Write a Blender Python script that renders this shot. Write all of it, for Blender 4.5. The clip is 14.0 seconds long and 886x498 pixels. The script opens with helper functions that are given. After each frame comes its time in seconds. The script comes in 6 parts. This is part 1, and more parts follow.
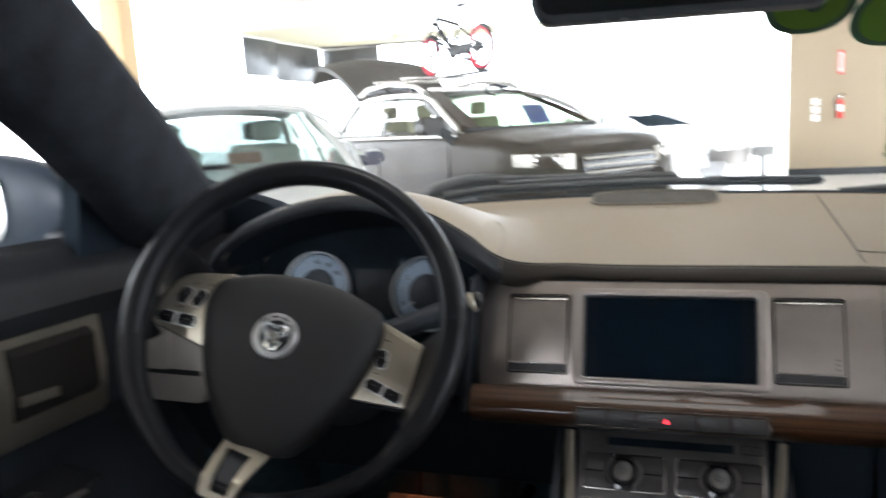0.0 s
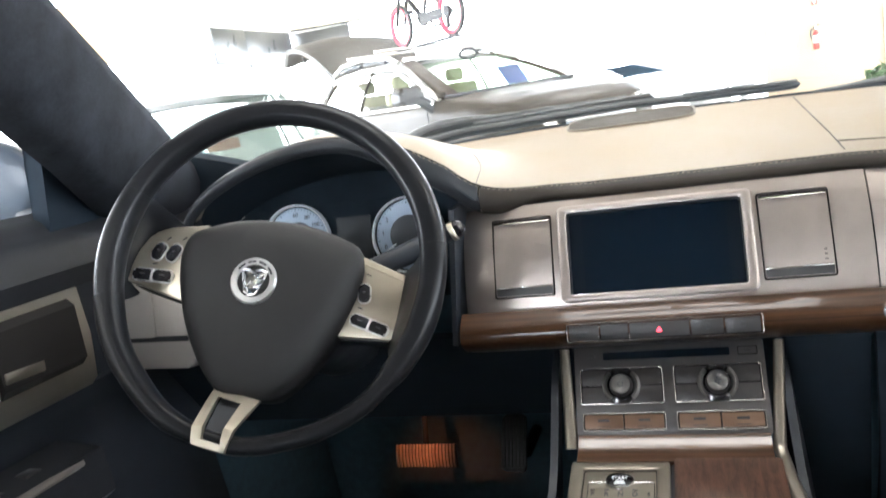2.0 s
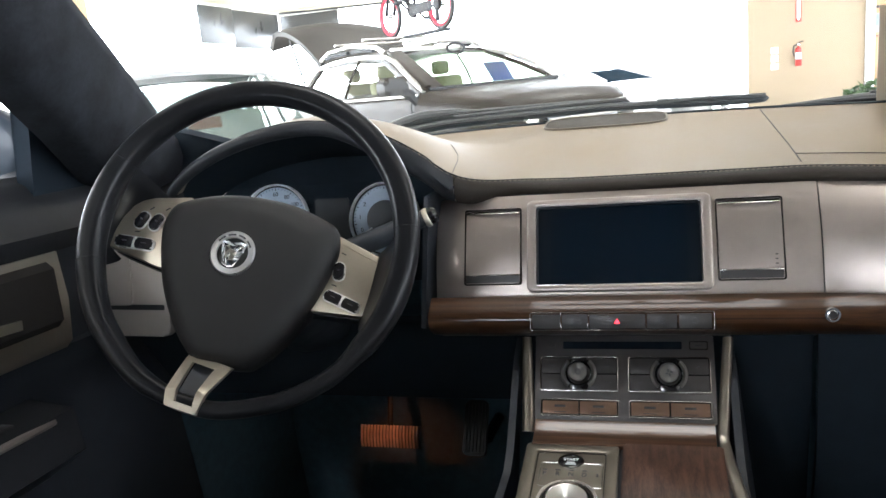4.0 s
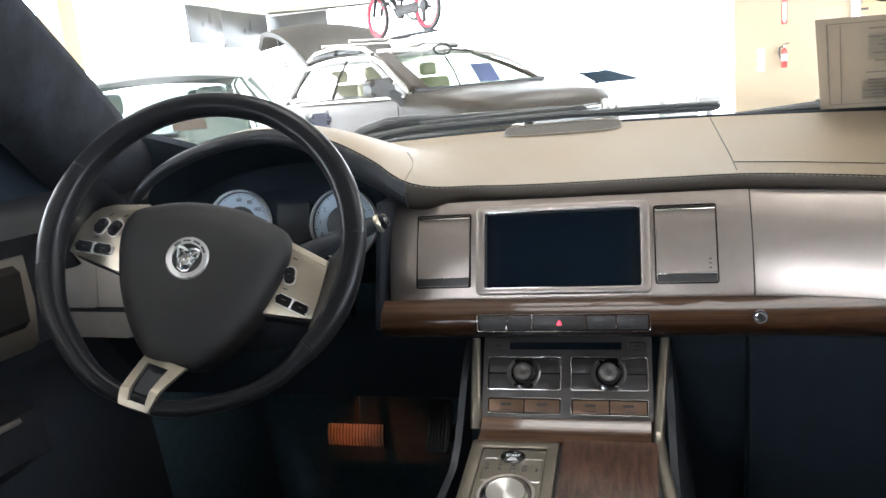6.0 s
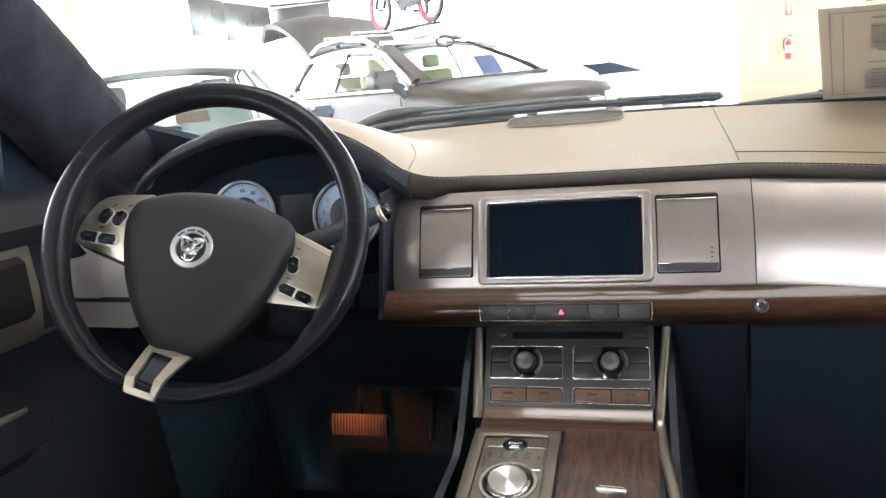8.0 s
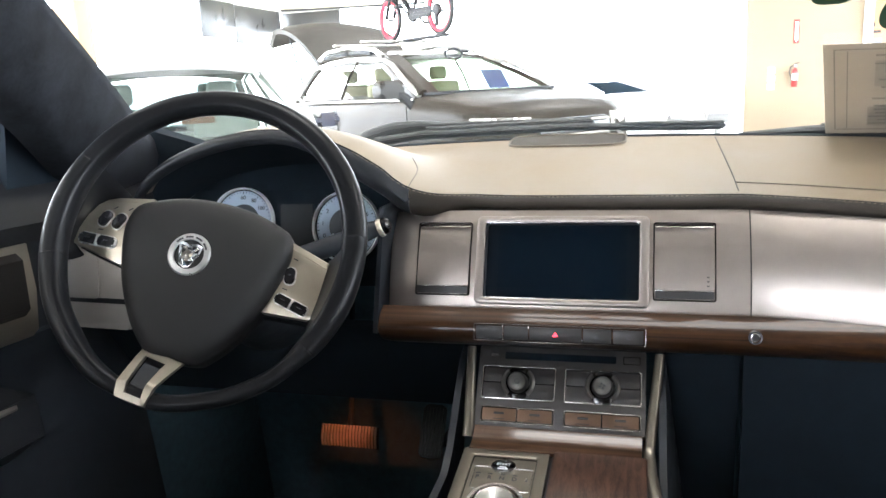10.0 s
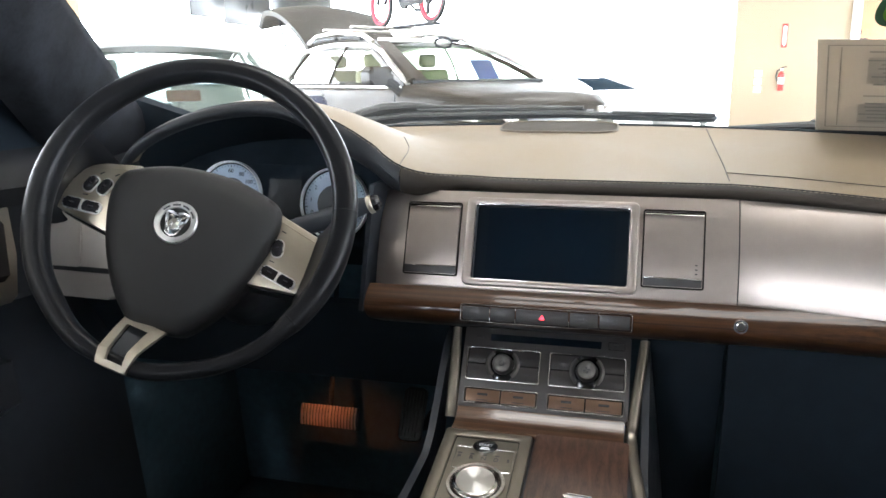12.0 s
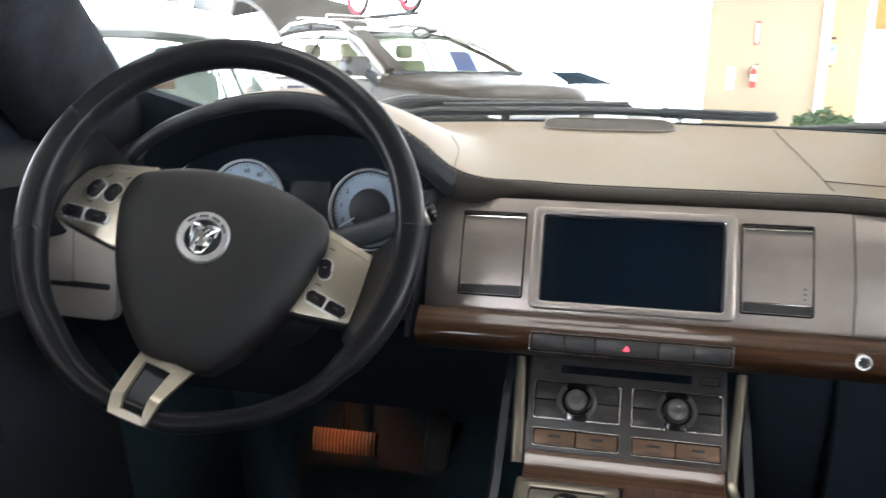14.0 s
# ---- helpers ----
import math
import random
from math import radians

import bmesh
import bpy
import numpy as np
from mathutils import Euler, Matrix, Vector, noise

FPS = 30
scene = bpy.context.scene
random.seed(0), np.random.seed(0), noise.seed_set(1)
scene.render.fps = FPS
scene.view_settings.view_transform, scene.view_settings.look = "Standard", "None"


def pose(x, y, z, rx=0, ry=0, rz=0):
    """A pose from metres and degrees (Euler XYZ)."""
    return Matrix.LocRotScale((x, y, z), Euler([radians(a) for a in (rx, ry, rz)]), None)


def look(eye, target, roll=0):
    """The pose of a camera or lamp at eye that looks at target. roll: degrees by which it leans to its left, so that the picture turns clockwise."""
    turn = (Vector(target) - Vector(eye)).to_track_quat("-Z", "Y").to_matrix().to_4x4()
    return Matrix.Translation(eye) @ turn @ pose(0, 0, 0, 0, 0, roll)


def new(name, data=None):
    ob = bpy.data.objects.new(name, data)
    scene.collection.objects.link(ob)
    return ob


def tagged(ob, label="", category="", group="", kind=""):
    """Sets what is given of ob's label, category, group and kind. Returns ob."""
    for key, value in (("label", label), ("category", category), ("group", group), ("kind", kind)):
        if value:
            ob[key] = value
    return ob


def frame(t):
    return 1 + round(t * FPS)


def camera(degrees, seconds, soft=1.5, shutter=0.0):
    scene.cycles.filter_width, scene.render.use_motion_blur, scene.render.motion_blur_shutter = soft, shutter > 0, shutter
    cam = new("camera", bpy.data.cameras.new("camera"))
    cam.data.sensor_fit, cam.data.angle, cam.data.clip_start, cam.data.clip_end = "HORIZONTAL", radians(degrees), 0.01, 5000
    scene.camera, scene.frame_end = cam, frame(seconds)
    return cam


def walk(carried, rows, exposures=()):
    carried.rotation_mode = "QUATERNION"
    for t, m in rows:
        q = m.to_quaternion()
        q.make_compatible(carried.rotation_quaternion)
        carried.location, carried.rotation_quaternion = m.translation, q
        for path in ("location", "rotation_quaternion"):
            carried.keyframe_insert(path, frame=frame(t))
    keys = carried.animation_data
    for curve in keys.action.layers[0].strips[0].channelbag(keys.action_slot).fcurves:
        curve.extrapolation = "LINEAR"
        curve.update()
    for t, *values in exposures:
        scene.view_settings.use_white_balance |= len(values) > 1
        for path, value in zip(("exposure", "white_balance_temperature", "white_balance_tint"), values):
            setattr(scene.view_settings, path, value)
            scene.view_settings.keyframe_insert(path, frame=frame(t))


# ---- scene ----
cam = camera(60.2, 14.0, shutter=0.5)
PATH = [
    (0, (0.024, 0.049, 1.136), (-0.593, 1.922, 0.802), -3.3),
    (0.5, (0.021, 0.101, 1.113), (-0.316, 2.015, 0.638), -2.7),
    (1, (0.013, 0.106, 1.063), (-0.318, 2.003, 0.521), -2.3),
    (1.5, (0.026, 0.067, 1.076), (-0.489, 1.929, 0.561), -6.7),
    (2, (0.033, 0.059, 1.085), (-0.571, 1.923, 0.683), -9.1),
    (2.5, (0.011, 0.108, 1.078), (-0.458, 2.027, 0.769), -7.0),
    (3, (0.005, 0.105, 1.069), (-0.451, 2.017, 0.701), -4.9),
    (3.2, (0.01, 0.083, 1.07), (-0.491, 1.976, 0.66), -5.0),
    (5.3, (0.1, 0.005, 1.103), (-0.463, 1.875, 0.672), -5.7),
    (5.5, (0.103, 0.004, 1.102), (-0.447, 1.883, 0.694), -6.1),
    (6, (0.102, 0.005, 1.092), (-0.422, 1.887, 0.663), -5.3),
    (6.5, (0.103, 0.007, 1.091), (-0.404, 1.891, 0.649), -5.3),
    (7, (0.104, 0.003, 1.089), (-0.419, 1.88, 0.639), -5.8),
    (9.5, (0.103, 0.0, 1.094), (-0.436, 1.876, 0.662), -4.2),
    (10, (0.106, 0.001, 1.097), (-0.424, 1.883, 0.678), -2.8),
    (10.5, (0.1, -0.002, 1.087), (-0.438, 1.884, 0.697), -0.1),
    (11, (0.101, 0.002, 1.086), (-0.406, 1.892, 0.673), -1.0),
    (11.5, (0.102, 0.005, 1.086), (-0.389, 1.895, 0.649), -1.4),
    (12, (0.097, 0.001, 1.083), (-0.387, 1.89, 0.639), -0.4),
    (12.5, (0.087, 0.013, 1.071), (-0.34, 1.906, 0.59), 0.8),
    (13, (0.07, 0.024, 1.069), (-0.37, 1.903, 0.542), -0.3),
    (13.5, (-0.006, 0.075, 1.1), (-0.306, 1.994, 0.624), -1.0),
    (14, (-0.033, 0.105, 1.08), (-0.432, 2.009, 0.616), 0.6),
]
STOPS = [(0, 1.06), (0.5, 1.18), (1.0, 2.24), (1.5, 2.40), (2.0, 2.30), (2.5, 1.28), (3.0, 1.38), (5.5, 1.76), (6.5, 1.78), (7.0, 1.86), (9.5, 2.06), (10.5, 1.80), (12.0, 1.80), (12.5, 1.90), (13.0, 2.28), (13.5, 2.24), (14.0, 1.76)]
walk(cam, [(t, look(eye, target, roll)) for t, eye, target, roll in PATH], [(t, s, 6150, 11) for t, s in STOPS])

# ---- world and lights ----
FLOOR = -0.18
world = bpy.data.worlds.new("world")
scene.world = world
world.use_nodes = True
wn, wl = world.node_tree.nodes, world.node_tree.links
sky = wn.new("ShaderNodeTexSky")
sky.sky_type, sky.sun_disc = "NISHITA", False
sky.sun_elevation, sky.sun_rotation = radians(50), radians(60)
sky.air_density, sky.dust_density = 1.0, 4.0
wl.new(sky.outputs[0], wn["Background"].inputs["Color"])
wn["Background"].inputs["Strength"].default_value = 0.15
sun = new("sun", bpy.data.lights.new("sun", "SUN"))
sun.data.energy, sun.data.angle, sun.data.color = 2.5, radians(1.0), (1.0, 0.95, 0.88)
sun.matrix_basis = look((6, 10, 12), (0, 0, 0))


# ---- materials ----
def mat(name, color, rough=0.5, metal=0.0, vary=0.12, scale=30.0, bump=0.0, bscale=400.0, coat=0.0, stretch=(1, 1, 1), spec=0.5, rvary=0.15):
    m = bpy.data.materials.new(name)
    m.use_nodes = True
    n, l = m.node_tree.nodes, m.node_tree.links
    b = n["Principled BSDF"]
    b.inputs["Metallic"].default_value = metal
    b.inputs["Specular IOR Level"].default_value = spec
    b.inputs["Coat Weight"].default_value = coat
    b.inputs["Coat Roughness"].default_value = 0.06
    co = n.new("ShaderNodeTexCoord")
    mp = n.new("ShaderNodeMapping")
    mp.inputs["Scale"].default_value = stretch
    l.new(co.outputs["Object"], mp.inputs["Vector"])
    big, fine = n.new("ShaderNodeTexNoise"), n.new("ShaderNodeTexNoise")
    big.inputs["Scale"].default_value, big.inputs["Detail"].default_value = scale, 4
    fine.inputs["Scale"].default_value, fine.inputs["Detail"].default_value = scale * 9, 3
    l.new(mp.outputs[0], big.inputs["Vector"])
    l.new(mp.outputs[0], fine.inputs["Vector"])
    mixv = n.new("ShaderNodeMath")
    mixv.operation = "MULTIPLY_ADD"
    mixv.inputs[1].default_value = 0.35
    l.new(fine.outputs["Fac"], mixv.inputs[0])
    l.new(big.outputs["Fac"], mixv.inputs[2])
    ramp = n.new("ShaderNodeValToRGB")
    e = ramp.color_ramp.elements
    e[0].position, e[1].position = 0.4, 0.95
    e[0].color = tuple(c * (1 - vary) for c in color[:3]) + (1,)
    e[1].color = tuple(min(1, c * (1 + vary)) for c in color[:3]) + (1,)
    l.new(mixv.outputs[0], ramp.inputs[0])
    l.new(ramp.outputs[0], b.inputs["Base Color"])
    rr_ = n.new("ShaderNodeMapRange")
    rr_.inputs["From Min"].default_value, rr_.inputs["From Max"].default_value = 0.4, 0.95
    rr_.inputs["To Min"].default_value, rr_.inputs["To Max"].default_value = max(0.02, rough * (1 - rvary)), min(1, rough * (1 + rvary))
    l.new(mixv.outputs[0], rr_.inputs["Value"])
    l.new(rr_.outputs[0], b.inputs["Roughness"])
    if bump:
        bn = n.new("ShaderNodeTexVoronoi" if bump > 0.19 else "ShaderNodeTexNoise")
        bn.inputs["Scale"].default_value = bscale
        l.new(mp.outputs[0], bn.inputs["Vector"])
        bp = n.new("ShaderNodeBump")
        bp.inputs["Strength"].default_value, bp.inputs["Distance"].default_value = bump, 0.002 if bump > 0.19 else 0.0004
        l.new(bn.outputs[0], bp.inputs["Height"])
        l.new(bp.outputs[0], b.inputs["Normal"])
    return m


def wood_mat(name, dark, light, along, rough=0.25, coat=0.8, fine=60, spec=0.5, run=0.9):
    m = bpy.data.materials.new(name)
    m.use_nodes = True
    n, l = m.node_tree.nodes, m.node_tree.links
    b = n["Principled BSDF"]
    co, mp = n.new("ShaderNodeTexCoord"), n.new("ShaderNodeMapping")
    mp.inputs["Scale"].default_value = tuple(run if i == along else fine for i in range(3))
    l.new(co.outputs["Object"], mp.inputs["Vector"])
    a, c = n.new("ShaderNodeTexNoise"), n.new("ShaderNodeTexNoise")
    a.inputs["Scale"].default_value, a.inputs["Detail"].default_value, a.inputs["Distortion"].default_value = 1.6, 6, 0.6
    c.inputs["Scale"].default_value, c.inputs["Detail"].default_value = 9.0, 5
    l.new(mp.outputs[0], a.inputs["Vector"])
    l.new(mp.outputs[0], c.inputs["Vector"])
    s_ = n.new("ShaderNodeMath")
    s_.operation = "MULTIPLY_ADD"
    s_.inputs[1].default_value = 0.5
    l.new(c.outputs["Fac"], s_.inputs[0])
    l.new(a.outputs["Fac"], s_.inputs[2])
    ramp = n.new("ShaderNodeValToRGB")
    e = ramp.color_ramp.elements
    e[0].position, e[1].position = 0.55, 0.95
    e[0].color, e[1].color = (*dark, 1), (*light, 1)
    l.new(s_.outputs[0], ramp.inputs[0])
    l.new(ramp.outputs[0], b.inputs["Base Color"])
    b.inputs["Roughness"].default_value, b.inputs["Specular IOR Level"].default_value = rough, spec
    b.inputs["Coat Weight"].default_value, b.inputs["Coat Roughness"].default_value = coat, 0.07
    return m


def glow(name, color, strength):
    m = bpy.data.materials.new(name)
    m.use_nodes = True
    b = m.node_tree.nodes["Principled BSDF"]
    b.inputs["Base Color"].default_value = (*color, 1)
    b.inputs["Emission Color"].default_value = (*color, 1)
    b.inputs["Emission Strength"].default_value = strength
    return m


def glass_mat(name, color=(1, 1, 1), veil=0.0, shine=1.0):
    """Thin clear glass: it lets light through, and mirrors more at a flat angle; an optional translucent layer adds
    veiling glare.
    """
    m = bpy.data.materials.new(name)
    m.use_nodes = True
    n, l = m.node_tree.nodes, m.node_tree.links
    n.remove(n["Principled BSDF"])
    t, g, mx, f = n.new("ShaderNodeBsdfTransparent"), n.new("ShaderNodeBsdfGlossy"), n.new("ShaderNodeMixShader"), n.new("ShaderNodeLayerWeight")
    p, a = n.new("ShaderNodeMath"), n.new("ShaderNodeMath")
    f.inputs["Blend"].default_value = 0.5
    p.operation, p.inputs[1].default_value = "POWER", 5.0
    a.operation, a.inputs[1].default_value, a.inputs[2].default_value = "MULTIPLY_ADD", 0.9 * shine, 0.04 * shine
    t.inputs["Color"].default_value = (*color, 1)
    g.inputs["Roughness"].default_value = 0.02
    l.new(f.outputs["Facing"], p.inputs[0])
    l.new(p.outputs[0], a.inputs[0])
    l.new(a.outputs[0], mx.inputs[0])
    l.new(t.outputs[0], mx.inputs[1])
    l.new(g.outputs[0], mx.inputs[2])
    l.new(mx.outputs[0], n["Material Output"].inputs["Surface"])
    if veil:
        film, over, spots, amount = n.new("ShaderNodeBsdfTranslucent"), n.new("ShaderNodeMixShader"), n.new("ShaderNodeTexNoise"), n.new("ShaderNodeMapRange")
        film.inputs["Color"].default_value = (0.9, 0.9, 0.88, 1)
        spots.inputs["Scale"].default_value, spots.inputs["Detail"].default_value = 5.0, 6
        amount.inputs["To Min"].default_value, amount.inputs["To Max"].default_value = veil * 0.6, veil * 1.4
        l.new(spots.outputs["Fac"], amount.inputs["Value"])
        l.new(amount.outputs[0], over.inputs[0])
        l.new(mx.outputs[0], over.inputs[1])
        l.new(film.outputs[0], over.inputs[2])
        l.new(over.outputs[0], n["Material Output"].inputs["Surface"])
    return m


LEATHER = mat("taupe_leather", (0.196, 0.151, 0.101), 0.46, vary=0.10, scale=9, bump=0.22, bscale=1300)
# taupe leather of the rolled edge, darkened in colour for its shade
LIP_LEATHER = mat("shaded_lip_leather", (0.019, 0.015, 0.012), 0.6, vary=0.12, scale=14, bump=0.2, bscale=1400, spec=0.15)
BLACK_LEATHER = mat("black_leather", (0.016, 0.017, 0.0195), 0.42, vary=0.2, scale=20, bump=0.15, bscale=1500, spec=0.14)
BLACK = mat("black_plastic", (0.017, 0.020, 0.025), 0.5, vary=0.25, scale=40, bump=0.1, bscale=1200, spec=0.3)
GLOSS_BLACK = mat("gloss_black", (0.01, 0.01, 0.012), 0.12, vary=0.2, scale=20)
SILVER = mat("satin_aluminium", (0.385, 0.337, 0.306), 0.36, 0.85, vary=0.05, scale=60, bump=0.05, bscale=1500)
PLATE = mat("champagne_metal", (0.43, 0.385, 0.31), 0.34, 0.9, vary=0.05, scale=50)
MATT_SILVER = mat("matt_silver", (0.36, 0.335, 0.315), 0.6, 0.4, vary=0.05, scale=60)
GREY_BTN = mat("grey_button", (0.033, 0.031, 0.031), 0.42, 0.15, vary=0.08, scale=60)
RIM_METAL = mat("dark_chrome", (0.50, 0.48, 0.46), 0.18, 1.0, vary=0.05, scale=40)
CHROME = mat("chrome", (0.85, 0.85, 0.86), 0.08, 1.0, vary=0.03, scale=30)
WOOD = wood_mat("walnut_trim", (0.0075, 0.0031, 0.0016), (0.066, 0.029, 0.0125), 0, 0.40, 0.36, 120, 0.12, 0.25)
WOOD_LID = wood_mat("dark_walnut_lid", (0.022, 0.0105, 0.0072), (0.082, 0.043, 0.030), 1, 0.36, 0.4, 100, 0.3, 0.12)
LINING = mat("flocked_lining", (0.0105, 0.0155, 0.0215), 0.95, vary=0.2, scale=40, spec=0.1)
CARPET = mat("blue_black_carpet", (0.043, 0.078, 0.100), 0.95, vary=0.3, scale=60, bump=0.3, bscale=700)
SCREEN = mat("screen_glass", (0.0025, 0.006, 0.011), 0.16, vary=0.01, scale=12, spec=0.22)
GAUGE = mat("pale_blue_dial", (0.36, 0.44, 0.55), 0.5, vary=0.04)
WHITE_INK = mat("white_ink", (0.75, 0.78, 0.8), 0.6)
DARK_INK = mat("dark_ink", (0.03, 0.03, 0.035), 0.6)
RED_LAMP = glow("red_lamp", (1.0, 0.03, 0.05), 1.6)
RUBBER = mat("black_rubber", (0.012, 0.013, 0.014), 0.45, vary=0.3, scale=50, spec=0.3)
PILLAR_CLOTH = mat("charcoal_cloth", (0.015, 0.0165, 0.020), 0.95, vary=0.6, scale=22, bump=0.2, bscale=1500, spec=0.08)
ROOFCLOTH = mat("stone_headliner", (0.34, 0.30, 0.25), 0.95, vary=0.1, scale=30)
GLASS = glass_mat("clear_glass", (0.97, 0.985, 0.975))
PAPER = mat("printed_paper", (0.47, 0.42, 0.35), 0.85, vary=0.05, scale=20)


def let_light_through(m, color, share):
    """Thin paper: part of the light that falls on its back shows on its front."""
    n, l = m.node_tree.nodes, m.node_tree.links
    t, mx = n.new("ShaderNodeBsdfTranslucent"), n.new("ShaderNodeMixShader")
    t.inputs["Color"].default_value = (*color, 1)
    mx.inputs[0].default_value = share
    l.new(n["Principled BSDF"].outputs[0], mx.inputs[1])
    l.new(t.outputs[0], mx.inputs[2])
    l.new(mx.outputs[0], n["Material Output"].inputs["Surface"])


let_light_through(PAPER, (0.62, 0.55, 0.45), 0.30)
PAPER_INK = mat("grey_print", (0.25, 0.23, 0.20), 0.9)
let_light_through(PAPER_INK, (0.42, 0.40, 0.36), 0.32)


# ---- mesh helpers ----
INV = {}


def thing(name, m=None, label="", category="", group="", kind=""):
    ob = new(name)
    ob.empty_display_size = 0.05
    ob.matrix_basis = m or Matrix()
    INV[ob] = ob.matrix_basis.inverted()
    return tagged(ob, label, category, group, kind)


def part(name, bm, material, parent=None, label="", sharp=40):
    """Links a bmesh, given in world coordinates, as one mesh object."""
    bmesh.ops.recalc_face_normals(bm, faces=bm.faces)
    if parent is not None:
        bm.transform(INV[parent])
    me = bpy.data.meshes.new(name)
    bm.to_mesh(me)
    bm.free()
    me.polygons.foreach_set("use_smooth", [True] * len(me.polygons))
    me.set_sharp_from_angle(angle=radians(sharp))
    me.materials.append(material)
    ob = new(name, me)
    if parent is not None:
        ob.parent = parent
        INV[ob] = INV[parent]
    else:
        INV[ob] = Matrix()
    return tagged(ob, label)


def axes(o, u, v):
    u, v = Vector(u).normalized(), Vector(v)
    v = (v - v.dot(u) * u).normalized()
    n = u.cross(v)
    m = Matrix.Identity(4)
    for i in range(3):
        m[i][0], m[i][1], m[i][2], m[i][3] = u[i], v[i], n[i], o[i]
    return m


def rrect(w, h, r, cx=0.0, cy=0.0, n=5):
    pts = []
    for sx, sy, a0 in ((1, 1, 0), (-1, 1, 90), (-1, -1, 180), (1, -1, 270)):
        for i in range(n + 1):
            a = radians(a0 + 90 * i / n)
            pts.append((cx + sx * (w / 2 - r) + r * math.cos(a), cy + sy * (h / 2 - r) + r * math.sin(a)))
    return pts


def oval(w, h, cx=0.0, cy=0.0, n=32):
    return [(cx + w / 2 * math.cos(2 * math.pi * i / n), cy + h / 2 * math.sin(2 * math.pi * i / n)) for i in range(n)]


def slab(pts, m, z0, z1, bev=0.0, seg=2):
    bm = bmesh.new()
    lo = [bm.verts.new(m @ Vector((x, y, z0))) for x, y in pts]
    hi = [bm.verts.new(m @ Vector((x, y, z1))) for x, y in pts]
    k = len(pts)
    top = bm.faces.new(hi)
    bm.faces.new(lo[::-1])
    for i in range(k):
        bm.faces.new((lo[i], lo[(i + 1) % k], hi[(i + 1) % k], hi[i]))
    if bev:
        bmesh.ops.bevel(bm, geom=list(top.edges), offset=bev, segments=seg, affect="EDGES", profile=0.5)
    return bm


def ring(outer, inner, m, z0, z1, bev=0.0):
    bm = bmesh.new()
    k = len(outer)
    rows = [[bm.verts.new(m @ Vector((x, y, z))) for x, y in pts] for pts, z in ((outer, z0), (outer, z1), (inner, z1), (inner, z0))]
    for r in range(4):
        a, b = rows[r], rows[(r + 1) % 4]
        for i in range(k):
            bm.faces.new((a[i], a[(i + 1) % k], b[(i + 1) % k], b[i]))
    if bev:
        es = [e for r in (1, 2) for i in range(k) for e in [bm.edges.get((rows[r][i], rows[r][(i + 1) % k]))] if e]
        bmesh.ops.bevel(bm, geom=es, offset=bev, segments=2, affect="EDGES", profile=0.5)
    return bm


def lathe(profile, m, seg=40, squash=(1, 1)):
    bm = bmesh.new()
    rows = []
    for r, z in profile:
        if r < 1e-5:
            rows.append([bm.verts.new(m @ Vector((0, 0, z)))])
        else:
            rows.append([bm.verts.new(m @ Vector((r * squash[0] * math.cos(2 * math.pi * i / seg), r * squash[1] * math.sin(2 * math.pi * i / seg), z))) for i in range(seg)])
    for a, b in zip(rows, rows[1:]):
        for i in range(seg):
            j = (i + 1) % seg
            q = [a[i % len(a)], a[j % len(a)], b[j % len(b)], b[i % len(b)]]
            q = [v for k, v in enumerate(q) if v not in q[:k]]
            if len(q) > 2:
                bm.faces.new(q)
    return bm


def tube(path, rad, seg=12, closed=False, flat=1.0):
    """A tube along points; rad is a number or a function of 0..1."""
    bm = bmesh.new()
    pts = [Vector(p) for p in path]
    k = len(pts)
    rows, up = [], None
    for i, p in enumerate(pts):
        d = (pts[(i + 1) % k] - pts[i - 1]) if closed else (pts[min(i + 1, k - 1)] - pts[max(i - 1, 0)])
        d.normalize()
        if up is None:
            up = d.orthogonal().normalized()
        up = (up - up.dot(d) * d).normalized()
        w = d.cross(up)
        r = rad(i / max(1, k - 1)) if callable(rad) else rad
        rows.append([bm.verts.new(p + r * (math.cos(2 * math.pi * j / seg) * up + flat * math.sin(2 * math.pi * j / seg) * w)) for j in range(seg)])
    for i in range(k if closed else k - 1):
        a, b = rows[i], rows[(i + 1) % k]
        for j in range(seg):
            bm.faces.new((a[j], a[(j + 1) % seg], b[(j + 1) % seg], b[j]))
    if not closed:
        bm.faces.new(rows[0][::-1])
        bm.faces.new(rows[-1])
    return bm


def sheet(f, nu, nv, thick=0.0, closed_u=False):
    """A curved sheet f(u, v), u and v from 0 to 1, with thickness along its normal."""
    bm = bmesh.new()
    g = [[bm.verts.new(f(i / nu, j / nv)) for j in range(nv + 1)] for i in range(nu + (0 if closed_u else 1))]
    for i in range(nu):
        for j in range(nv):
            a, b = g[i], g[(i + 1) % len(g)]
            bm.faces.new((a[j], b[j], b[j + 1], a[j + 1]))
    if thick:
        bm.normal_update()
        bmesh.ops.solidify(bm, geom=list(bm.faces), thickness=thick)
    return bm


def block(size, m, bev=0.0, seg=2):
    bm = bmesh.new()
    bmesh.ops.create_cube(bm, size=1.0, matrix=Matrix.Diagonal((*size, 1)))
    if bev:
        bmesh.ops.bevel(bm, geom=list(bm.edges), offset=bev, segments=seg, affect="EDGES", profile=0.5)
    bm.transform(m)
    return bm


def at(x, y, z):
    return Matrix.Translation((x, y, z))


